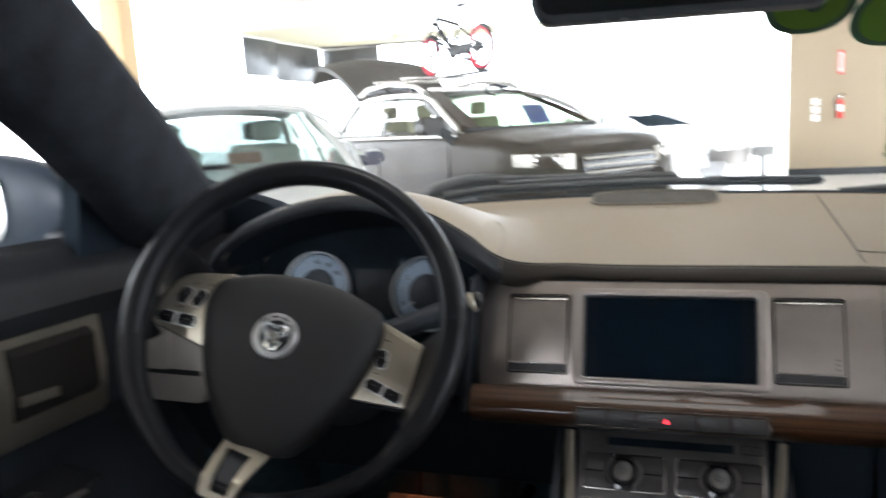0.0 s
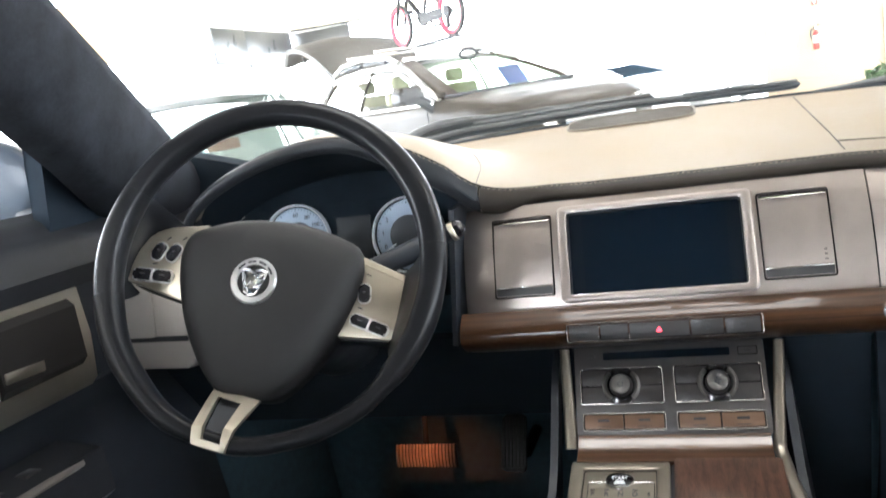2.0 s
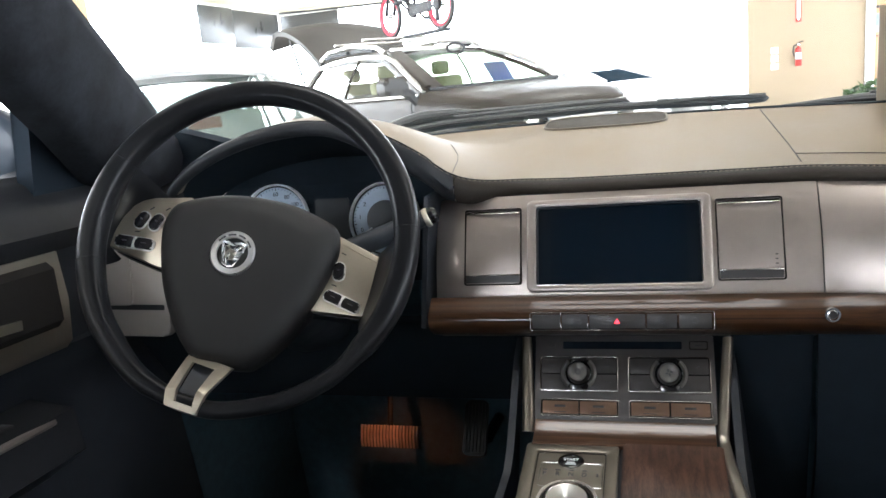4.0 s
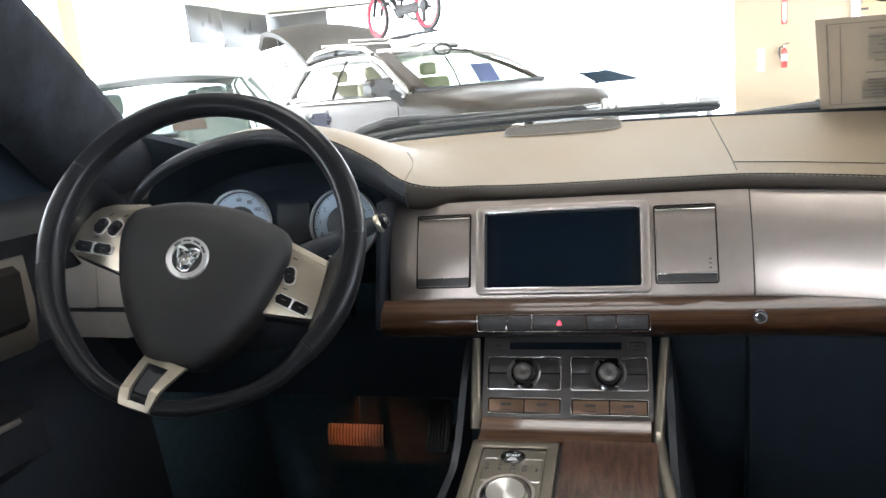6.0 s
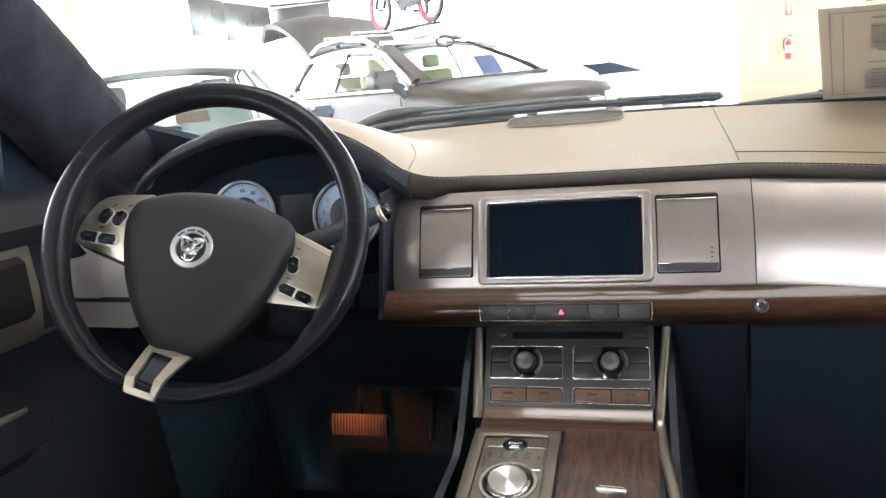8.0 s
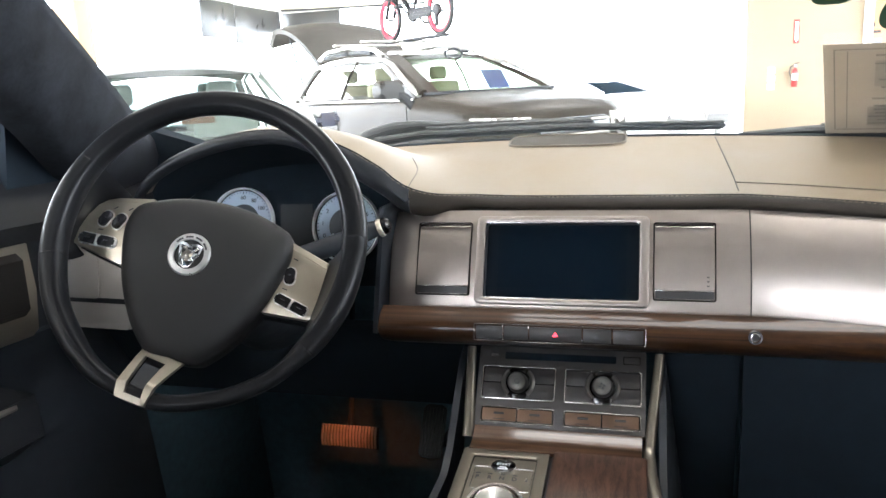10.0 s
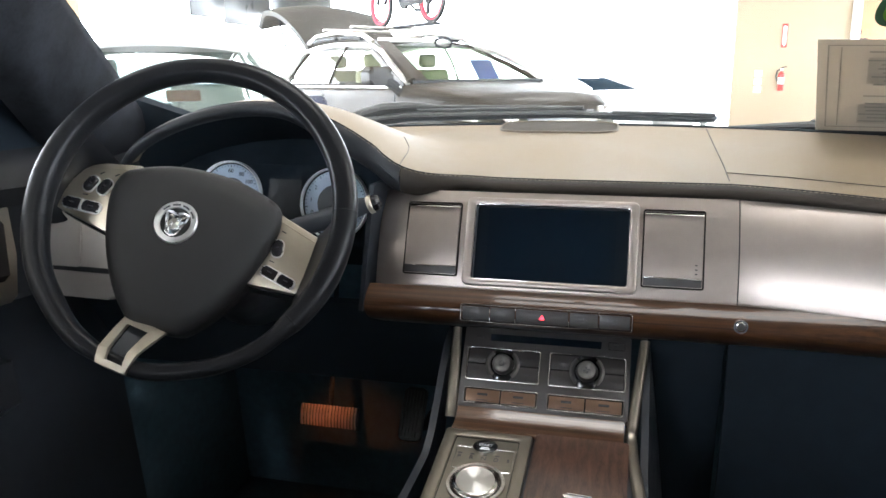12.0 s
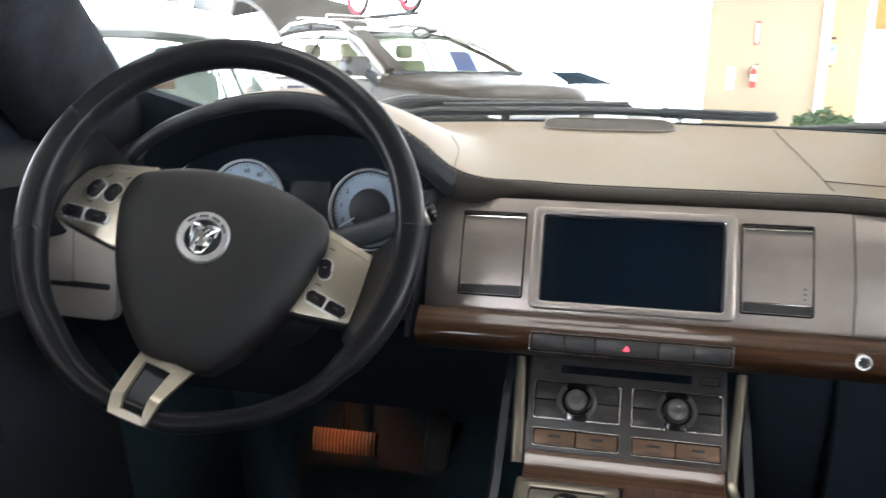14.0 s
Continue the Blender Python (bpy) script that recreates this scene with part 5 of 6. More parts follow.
tagged(bb, "dark skirting board along the tan wall", "baseboard", kind="structure")
cg = part("showroom_ceiling", block((18.4, 26, 0.2), at(0, 3.9, 4.1)), mat("pale_ceiling_tile", (0.42, 0.40, 0.365), 0.9, vary=0.08, scale=2))
tagged(cg, "pale tiled showroom ceiling", "ceiling", kind="structure")
# soffit and tinted panels in the far corner
SOFFIT = mat("cream_soffit", (0.78, 0.74, 0.55), 0.8, vary=0.04, scale=3)
tagged(part("soffit", block((1.9, 3.4, 0.12), at(-6.35, 13.0, 2.78), 0.01), SOFFIT), "cream soffit over the tinted panels", "soffit", kind="structure")
tagged(part("soffit", block((4.6, 0.5, 0.10), at(-4.2, 14.45, 2.74), 0.01), SOFFIT), "cream soffit over the tinted panels", "soffit", kind="structure")


def tinted(cx, cy, sx, sy, z0, z1):
    t = thing("tinted_panel", at(cx, cy, z0), "dark tinted glazing panel under the soffit", "glazing panel", "tinted panels", "structure")
    part("pane", block((sx, sy, z1 - z0), at(cx, cy, (z0 + z1) / 2), 0.01), DARKPANEL, t)
    part("frame", block((sx + 0.03, sy + 0.03, 0.04), at(cx, cy, z1), 0.005), WHITE, t)


tinted(-7.02, 12.0, 0.05, 1.05, 2.05, 2.68)
tinted(-7.10, 13.55, 0.05, 1.75, 2.0, 2.68)
tinted(-6.5, 14.6, 1.25, 0.05, 2.28, 2.66)
hr = part("soffit_rail", tube([(-7.2, 14.55, 2.70), (-5.8, 14.55, 2.665), (-4.1, 14.55, 2.64)], 0.022, 8), DARKPANEL)
tagged(hr, "thin dark rail along the edge of the soffit", "rail", kind="structure")
hp = part("soffit_post", block((0.07, 0.07, 0.30), at(-6.55, 14.5, 2.86), 0.01), DARKPANEL)
tagged(hp, "short dark post above the soffit rail", "post", kind="structure")
tagged(part("column", block((0.35, 0.3, 3.9), at(-7.1, 8.62, 1.77), 0.02), mat("amber_column", (0.55, 0.38, 0.20), 0.7, vary=0.06, scale=4)), "amber painted showroom column", "column", kind="structure")
# bright hazy distance beyond the glazing, as glowing walls
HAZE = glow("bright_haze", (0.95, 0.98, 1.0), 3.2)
tagged(part("backdrop", block((90, 0.1, 24), at(0, 45, 11.5)), HAZE), "glowing wall standing in for bright hazy daylight outside", "backdrop", kind="structure")
tagged(part("backdrop", block((0.1, 90, 24), at(-40, 0, 11.5)), HAZE), "glowing wall standing in for bright hazy daylight outside", "backdrop", kind="structure")
tagged(part("backdrop", block((0.1, 90, 24), at(40, 0, 11.5)), HAZE), "glowing wall standing in for bright hazy daylight outside", "backdrop", kind="structure")
# stronger unseen wall, added behind to give the fascia its glare
REAR_GLOW = glow("rear_fill_glow", (0.93, 0.97, 1.0), 6.5)
tagged(part("backdrop", block((90, 0.1, 24), at(0, -45, 11.5)), REAR_GLOW), "glowing wall standing in for bright hazy daylight outside", "backdrop", kind="structure")
# unseen overhead panels, added for fill and for reflections in the trim
LAMP = glow("lamp_panel", (1.0, 0.96, 0.9), 4.0)
for lx in (-6.0, -3.0, 0.0, 3.0, 6.0):
    for ly in (-4.0, 0.8, 5.5, 10.5):
        t = thing("ceiling_fill_panel", at(lx, ly, 4.0), "unseen square ceiling light panel, added for fill", "ceiling light", "ceiling lights")
        part("frame", ring(rrect(1.26, 1.26, 0.02), rrect(1.2, 1.2, 0.02), at(lx, ly, 3.97), 0, 0.03), WHITE, t)
        part("diffuser", block((1.2, 1.2, 0.02), at(lx, ly, 3.985)), LAMP, t)

# wall fittings
RED = mat("red_enamel", (0.55, 0.03, 0.025), 0.3, vary=0.06)
fe = thing("fire_extinguisher", at(2.41, 14.5, 0.70), "red fire extinguisher hung on the tan wall", "fire extinguisher")
mf = at(2.41, 14.50, 0.78) @ Matrix.Scale(0.8, 4)
part("cylinder", lathe([(0.0, 0.0), (0.055, 0.0), (0.062, 0.01), (0.062, 0.33), (0.05, 0.37), (0.02, 0.39), (0.02, 0.42), (0.0, 0.42)], mf, 24), RED, fe)
part("label", lathe([(0.0625, 0.14), (0.0635, 0.15), (0.0635, 0.27), (0.0625, 0.28)], mf, 24), WHITE, fe, "white label band")
part("valve", block((0.05, 0.05, 0.05), mf @ at(0, 0, 0.44), 0.01), CHROME, fe)
part("lever", tube([mf @ Vector((-0.03, 0, 0.46)), mf @ Vector((0.05, -0.02, 0.50)), mf @ Vector((0.09, -0.03, 0.50))], 0.009, 8), BLACK, fe)
part("hose", tube([mf @ Vector((-0.02, 0, 0.45)), mf @ Vector((-0.09, -0.01, 0.42)), mf @ Vector((-0.11, -0.02, 0.30)), mf @ Vector((-0.08, -0.03, 0.20))], 0.011, 8), BLACK, fe)
sg = thing("arrow_sign", at(2.41, 14.585, 1.53), "narrow red and white arrow sign on the wall", "wall sign")
msg = axes((2.423, 14.59, 1.70), (1, 0, 0), (0, 0, 1)) @ Matrix.Scale(0.84, 4)
part("plate", slab(rrect(0.11, 0.47, 0.004), msg, 0, 0.006, 0.001), RED, sg)
part("arrow", slab([(-0.033, 0.19), (-0.033, -0.14), (-0.04, -0.14), (0.0, -0.215), (0.04, -0.14), (0.033, -0.14), (0.033, 0.19)], msg, 0.006, 0.009), WHITE, sg)
for k in range(9):
    part("print_line", slab(rrect(0.03, 0.012, 0.002, 0, 0.14 - 0.03 * k), msg, 0.009, 0.011), RED, sg)
for k in range(3):
    t = thing("switch_plate", at(2.05, 14.59, 0.78 + 0.135 * k), "white wall switch plate", "switch plate", "wall switch plates")
    part("plate", slab(rrect(0.12, 0.11, 0.01), axes((2.05, 14.595, 0.80 + 0.135 * k), (1, 0, 0), (0, 0, 1)), 0, 0.008, 0.003), WHITE, t)
el = thing("emergency_light", at(2.15, 14.59, 2.48), "white emergency light box high on the tan wall", "emergency light")
mel = axes((2.15, 14.595, 2.55), (1, 0, 0.03), (0, 0, 1))
part("case", slab(rrect(0.38, 0.13, 0.02), mel, 0, 0.06, 0.012), WHITE, el)
part("bracket", slab(rrect(0.30, 0.03, 0.01, 0.04, 0.08), mel, 0, 0.05, 0.004), GREY_BTN, el)
for x_ in (-0.12, 0.12):
    part("lamp_head", lathe([(0.0, 0.075), (0.035, 0.07), (0.045, 0.055)], mel @ at(x_, -0.02, 0), 16), WHITE, el)
os_ = thing("wall_panel", at(4.42, 14.39, 1.75), "orange picture panel on the wide column", "wall panel")
part("sheet", slab(rrect(0.44, 0.62, 0.01), axes((4.42, 14.396, 2.06), (1, 0, 0), (0, 0, 1)), 0, 0.012, 0.003), mat("orange_print", (0.42, 0.17, 0.035), 0.6, vary=0.4, scale=9), os_)
po = thing("poster", at(3.95, 16.58, 1.3), "small poster with a blue picture and dark mark", "poster")
mpo = axes((4.05, 16.595, 1.52), (1, 0, 0), (0, 0, 1))
part("sheet", slab(rrect(0.42, 0.95, 0.01), mpo, 0, 0.006), mat("pale_orange_print", (0.52, 0.28, 0.15), 0.7), po)
part("picture", slab(rrect(0.36, 0.34, 0.01, 0, -0.12), mpo, 0.006, 0.010), mat("blue_grey_print", (0.25, 0.32, 0.42), 0.6, vary=0.6, scale=8), po)
part("mark", slab(oval(0.10, 0.13, 0, 0.30), mpo, 0.006, 0.010), DARK_INK, po)
part("print_line", slab(rrect(0.32, 0.05, 0.005, 0, 0.17), mpo, 0.006, 0.010), DARK_INK, po)
part("print_line", slab(rrect(0.28, 0.025, 0.005, 0, -0.36), mpo, 0.006, 0.010), DARK_INK, po)
# bubble characters painted along the top of the windscreen
GREEN = mat("lime_green_paint", (0.16, 0.36, 0.04), 0.5, vary=0.1, scale=40)
GREEN_RIM = mat("deep_green_paint", (0.045, 0.12, 0.07), 0.5, vary=0.1, scale=40)
let_light_through(GREEN, (0.20, 0.44, 0.04), 0.5)
let_light_through(GREEN_RIM, (0.05, 0.14, 0.09), 0.3)


def on_screen(pts, l0, l1):
    """A thin patch on the inside of the windscreen; pts are metres across and share of the glass up."""
    bm = bmesh.new()
    lo, hi = ([bm.verts.new(screen_at((x_ + 0.74) / 1.48, v_) + Vector((0, -0.46, -0.89)) * l) for x_, v_ in pts] for l in (l0, l1))
    k = len(pts)
    bm.faces.new(hi)
    bm.faces.new(lo[::-1])
    for i in range(k):
        bm.faces.new((lo[i], lo[(i + 1) % k], hi[(i + 1) % k], hi[i]))
    return bm


def blob(cx, cv, w, h_, power, lean):
    out = []
    for i in range(36):
        a = 2 * math.pi * i / 36
        c, s_ = math.cos(a), math.sin(a)
        c, s_ = math.copysign(abs(c) ** power, c), math.copysign(abs(s_) ** power, s_)
        out.append((cx + w / 2 * c + lean * s_, cv + h_ / 2 * s_))
    return out


for cx, cv, w, h_, power, lean, hole in ((0.140, 0.545, 0.086, 0.135, 0.9, 0.0, True), (0.223, 0.507, 0.084, 0.140, 0.9, 0.0, True), (0.309, 0.468, 0.056, 0.150, 0.6, 0.006, False), (0.392, 0.392, 0.062, 0.142, 0.9, 0.008, True)):
    p0 = screen_at((cx + 0.74) / 1.48, cv)
    t = thing("painted_character", at(*p0), "lime green painted bubble character on the windscreen", "paint mark", "windscreen paint marks")
    part("outline", on_screen(blob(cx, cv, w, h_, power, lean), 0.003, 0.0036), GREEN_RIM, t, "deep green outline")
    part("fill", on_screen(blob(cx, cv, w - 0.018, h_ - 0.024, power, lean), 0.0037, 0.0042), GREEN, t)
    if hole:
        part("counter", on_screen(blob(cx + 0.004, cv, w * 0.2, h_ * 0.25, 0.9, lean), 0.0043, 0.0047), GREEN_RIM, t)
# potted plant
pp = thing("potted_plant", at(3.0, 12.0, FLOOR), "leafy green plant in a white square pot", "potted plant")
part("pot", slab(rrect(0.5, 0.5, 0.05), at(3.0, 12.0, FLOOR), 0.0, 0.42, 0.02), WHITE, pp)
LEAF = mat("green_leaf", (0.035, 0.085, 0.020), 0.5, vary=0.4, scale=20)
random.seed(7)
bm = bmesh.new()
for i in range(420):
    a, r = random.uniform(0, 6.283), random.uniform(0, 1) ** 0.6
    c = Vector((3.0 + 0.42 * r * math.cos(a), 12.0 + 0.42 * r * math.sin(a), FLOOR + 0.44 + random.uniform(0, 0.28) * (1.1 - 0.6 * r)))
    q = Euler((random.uniform(-1, 1), random.uniform(-1, 1), random.uniform(0, 6.28))).to_matrix()
    l_ = random.uniform(0.05, 0.10)
    vs = [bm.verts.new(c + q @ Vector(p)) for p in ((0, -l_, 0), (l_ * 0.4, 0, 0.012), (0, l_, 0), (-l_ * 0.4, 0, 0.012), (0, 0, -0.006))]
    for j in range(4):
        bm.faces.new((vs[j], vs[(j + 1) % 4], vs[4]))
tagged(part("foliage", bm, LEAF, pp, "dense small green leaves"), kind="stuff")
pe = thing("display_stand", at(0.85, 10.0, FLOOR), "small grey display stand with a square top", "display stand")
part("top", block((0.26, 0.22, 0.12), at(0.85, 10.0, 0.55), 0.02), mat("grey_stand", (0.25, 0.25, 0.25), 0.5), pe)
part("stem", tube([(0.85, 10.0, 0.5), (0.85, 10.0, FLOOR + 0.03)], 0.04, 12), mat("grey_stem", (0.3, 0.3, 0.3), 0.4), pe)
part("foot", lathe([(0.0, 0.04), (0.15, 0.03), (0.17, 0.0), (0.0, 0.0)], at(0.85, 10.0, FLOOR), 24), BLACK, pe)


# ---- parked cars ----
SEAT = mat("grey_seat", (0.24, 0.255, 0.235), 0.7, vary=0.1)
CAR_GLASS = glass_mat("tinted_car_glass", (0.74, 0.79, 0.75))
DARK_GLASS = glass_mat("green_tinted_screen", (0.42, 0.55, 0.40), 0.0, 0.6)
SMOKE_GLASS = glass_mat("smoked_car_glass", (0.52, 0.58, 0.555), 0.0, 0.12)
TAN_SEAT = mat("tan_seat", (0.30, 0.27, 0.17), 0.7, vary=0.1)
SATIN_TRIM = mat("satin_window_trim", (0.75, 0.74, 0.70), 0.3, 0.8)
REAR_GLASS = glass_mat("dark_rear_glass", (0.20, 0.24, 0.24))
LENS = mat("clear_lamp_lens", (0.42, 0.40, 0.36), 0.2, 0.6)
GRILLE_BAR = mat("pewter_grille_bar", (0.20, 0.185, 0.16), 0.4, 0.7)
RED_LENS = mat("red_lamp_lens", (0.45, 0.02, 0.02), 0.15, coat=0.5)


def curve(keys, x):
    for (a, p), (b, q) in zip(keys, keys[1:]):
        if x <= b:
            t = (x - a) / (b - a)
            return p + (q - p) * t * t * (3 - 2 * t) * 0.5 + (q - p) * t * 0.5
    return keys[-1][1]


def parked_car(name, label, m, paint, L, hw, top, cab, H, chrome=False, tail=False, tyre=RUBBER, trim=BLACK, screen=None, nose=GLOSS_BLACK, bars=CHROME, pale=None, mirror=None, seat=None, side=None, back=None, mirror_at=(-0.16, 0.20, 0.06, 1.0)):
    """top: heights of hood, belt and deck along the length. cab: x of screen foot, screen head, roof end, rear foot; belt half width; roof half width."""
    t = thing(name, m, label, "car")
    zfoot, zhead, zend, zrear, wb, wr = cab
    # pale colours every part alike, as if bleached by glare
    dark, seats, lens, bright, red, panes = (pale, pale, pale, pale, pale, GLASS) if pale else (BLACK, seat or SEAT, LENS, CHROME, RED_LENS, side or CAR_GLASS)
    wk = [(-L, hw * 0.78), (-L * 0.8, hw * 0.95), (-L * 0.3, hw), (L * 0.4, hw), (L * 0.8, hw * 0.95), (L * 0.96, hw * 0.80), (L, hw * 0.62)]

    def body(u, v):
        xx = -L + 2 * L * u
        w, zt = curve(wk, xx), curve(top, xx)
        zl = 0.25 + 0.10 * max(0, abs(xx) / L - 0.85) / 0.15
        sec = [(-0.94, zl), (-1.0, zl + 0.2), (-1.0, zl + (zt - zl) * 0.62), (-0.975, zt - 0.07), (-0.90, zt - 0.005), (-0.5, zt + 0.025), (0, zt + 0.03)]
        sec = sec + [(-a, b) for a, b in sec[-2::-1]]
        i = min(int(v * 12), 11)
        f = v * 12 - i
        a, b = sec[i], sec[i + 1]
        return m @ Vector((xx, w * (a[0] + (b[0] - a[0]) * f), a[1] + (b[1] - a[1]) * f))
    bm = sheet(body, 48, 36)
    bmesh.ops.holes_fill(bm, edges=[e for e in bm.edges if e.is_boundary])
    part("body", bm, paint, t, sharp=55)

    def pt(x_, y_, z_):
        return m @ Vector((x_, y_, z_))
    bz = lambda x_: curve(top, x_) + 0.005

    def roof(u, v):
        xx = zhead + (zend - zhead) * u
        yy = -1 + 2 * v
        return pt(xx, wr * yy, H - 0.05 * yy * yy - 0.05 * (2 * u - 0.9) ** 2)
    part("roof", sheet(roof, 14, 12, 0.025), paint, t, sharp=60)
    for s in (-1, 1):
        rz = lambda x_: H - 0.055 - 0.05 * (2 * (x_ - zhead) / (zend - zhead) - 0.9) ** 2
        posts = [((zfoot, wb * 0.93, bz(zfoot)), (zhead, wr, rz(zhead)), 0.08 if s < 0 else 0.03), ((zhead - 0.62, wb, bz(zhead - 0.6)), (zhead - 0.60, wr + 0.01, rz(zhead - 0.6)), 0.014), ((zrear + 0.42, wb * 0.98, bz(zrear + 0.4)), (zend + 0.12, wr, rz(zend)), 0.012), ((zrear, wb * 0.86, bz(zrear)), (zend, wr * 0.95, rz(zend)), 0.035)]
        for a, b, r in posts:
            mid = Vector(a).lerp(Vector(b), 0.5) + Vector((0.0, 0.015, 0.012))
            part("post", tube([pt(q[0], s * q[1], q[2]) for q in (a, mid, b)], r, 8, flat=0.5), paint, t, sharp=60)
        for (a, b, _), (c, d, _) in zip(posts, posts[1:]):
            A, B, C, D = (Vector((q[0], s * q[1], q[2])) for q in (a, b, c, d))
            part("side_glass", sheet(lambda u, v: m @ (A.lerp(C, u).lerp(B.lerp(D, u), v)), 4, 4), panes, t)
        top_pts = [pt(zfoot, s * (wb * 0.95), bz(zfoot))] + [pt(zfoot + (zhead - zfoot) * k, s * (wb + (wr - wb) * k + 0.02), bz(zfoot) + (rz(zhead) - bz(zfoot)) * (1 - (1 - k) ** 1.5) + 0.01) for k in (0.35, 0.7, 1.0)] + [pt(zhead + (zend - zhead) * k, s * (wr + 0.02), rz(zhead + (zend - zhead) * k) + 0.012) for k in (0.25, 0.5, 0.75, 1.0)] + [pt(zrear + 0.1, s * wb * 0.96, bz(zrear))]
        part("window_trim", tube(top_pts, 0.026 if chrome else 0.012, 8), SATIN_TRIM if chrome else trim, t, "bright window surround" if chrome else "")
        part("waist_trim", tube([pt(x_, s * (wb * 1.04), bz(x_) - 0.03) for x_ in (zrear, zrear + 0.8, 0.0, zfoot)], 0.014, 6), SATIN_TRIM if chrome else trim, t)
        for xd in (zhead - 0.62, zrear + 0.45, zfoot - 0.05):
            part("door_gap", tube([pt(xd, s * hw * 1.003, 0.4), pt(xd, s * hw * 1.003, bz(xd) - 0.1)], 0.006, 6), trim, t)
        part("door_handle", block((0.2, 0.03, 0.03), m @ at(zhead - 0.85, s * hw * 1.0, bz(0) - 0.16), 0.008), CHROME if chrome else paint, t)
        if not (tail and s > 0):
            mk_ = mirror_at[3]
            mx_, my_, mz_ = zfoot + mirror_at[0], wb + mirror_at[1], bz(zfoot) + mirror_at[2]
            mr = part("wing_mirror", slab(rrect(0.25 * mk_, 0.15 * mk_, 0.05 * mk_), m @ axes((mx_, s * my_, mz_), (0, 1, 0), (0, 0, 1)), -0.06, 0.10, 0.04, 3), mirror or paint, t)
            part("mirror_cap", slab(rrect(0.24 * mk_, 0.06 * mk_, 0.03 * mk_), m @ axes((mx_, s * (my_ - 0.01), mz_ + 0.065 * mk_), (0, 1, 0), (0, 0, 1)), -0.05, 0.09, 0.025, 3), paint, mr)
            part("mirror_arm", tube([pt(mx_ + 0.14, s * (wb * 1.0), mz_ - 0.16), pt(mx_ + 0.10, s * (my_ - 0.14), mz_ - 0.08), pt(mx_ + 0.04, s * (my_ - 0.06), mz_ - 0.02)], 0.05 * mk_, 8), dark, mr)
        zh = curve(top, L * 0.9) - 0.13
        hl = part("headlight", sheet(lambda u, v: pt(L * (0.985 - 0.13 * u ** 1.5) + 0.012, s * hw * (0.50 + 0.43 * u), zh - 0.06 + 0.04 * u + (0.13 - 0.03 * u) * v), 8, 4, 0.02), lens, t, "clear headlamp")
        for k in (0.3, 0.65):
            part("lamp_bowl", lathe([(0.0, 0.02), (0.035, 0.03), (0.05, 0.045), (0.055, 0.0)], m @ axes((L * (0.985 - 0.13 * k ** 1.5) + 0.02, s * hw * (0.50 + 0.43 * k), zh + 0.02), (0, 1, 0), (0, 0, 1)), 20), bright, hl)
        part("tail_light", block((0.16, 0.20, 0.22), m @ at(-L + 0.14, s * hw * 0.76, curve(top, -L * 0.9) - 0.2), 0.04), red, t, "red tail lamp")
        for xw in (L * 0.60, -L * 0.60):
            mw = m @ axes((xw, s * (hw - 0.11), 0.34), (1, 0, 0), (0, 0, 1))
            wl_ = part("wheel", lathe([(0.20, -0.11), (0.30, -0.115), (0.34, -0.08), (0.34, 0.08), (0.30, 0.115), (0.20, 0.11), (0.20, -0.11)], mw, 32), tyre, t)
            part("rim", lathe([(0.0, -0.09), (0.05, -0.10), (0.20, -0.105), (0.205, 0.10), (0.05, 0.10), (0.0, 0.09)], mw, 24), lens, wl_)
    part("windscreen", sheet(lambda u, v: pt(zfoot + (zhead - zfoot) * v + 0.06 * math.sin(math.pi * u), (-1 + 2 * u) * (wb * 0.92 + (wr - wb * 0.92) * v), bz(zfoot) + (H - 0.08 - bz(zfoot)) * v), 10, 6), screen or CAR_GLASS, t)
    if not tail:
        part("rear_window", sheet(lambda u, v: pt(zrear + (zend - zrear) * v, (-1 + 2 * u) * (wb * 0.85 + (wr * 0.95 - wb * 0.85) * v), bz(zrear) + (H - 0.1 - bz(zrear)) * v), 8, 4), back or panes, t)
    part("grille", slab(rrect(hw * 0.86, 0.17, 0.04), m @ axes((L + 0.005, 0, curve(top, L * 0.9) - 0.17), (0, 1, 0), (-0.15, 0, 1)), -0.05, 0.02, 0.01), nose, t)
    for k in range(3):
        part("grille_bar", slab(rrect(hw * 0.84, 0.020, 0.006), m @ axes((L + 0.02, 0, curve(top, L * 0.9) - 0.23 + 0.06 * k), (0, 1, 0), (0, 0, 1)), -0.02, 0.015, 0.004), bars, t)
    for sx, sy in ((zhead - 0.35, 0.36), (zhead - 0.35, -0.36), (zhead - 1.2, 0.36), (zhead - 1.2, -0.36)):
        st_ = part("seat", block((0.14, 0.46, 0.56), m @ at(sx - 0.1, sy, 0.88 + (H - 1.45) * 0.9) @ pose(0, 0, 0, 0, -12, 0), 0.05, 3), seats, t)
        part("headrest", block((0.10, 0.21, 0.15), m @ at(sx - 0.20, sy, 1.27 + (H - 1.45) * 0.8), 0.04, 3), seats, st_)
    part("cabin_dash", block((0.35, wb * 1.7, 0.12), m @ at(zfoot - 0.28, 0, bz(zfoot) - 0.06), 0.03), dark, t)
    part("rear_shelf", block((0.42, wb * 1.5, 0.05), m @ at(zrear + 0.30, 0, bz(zrear) + 0.02), 0.015), dark, t)
    return t


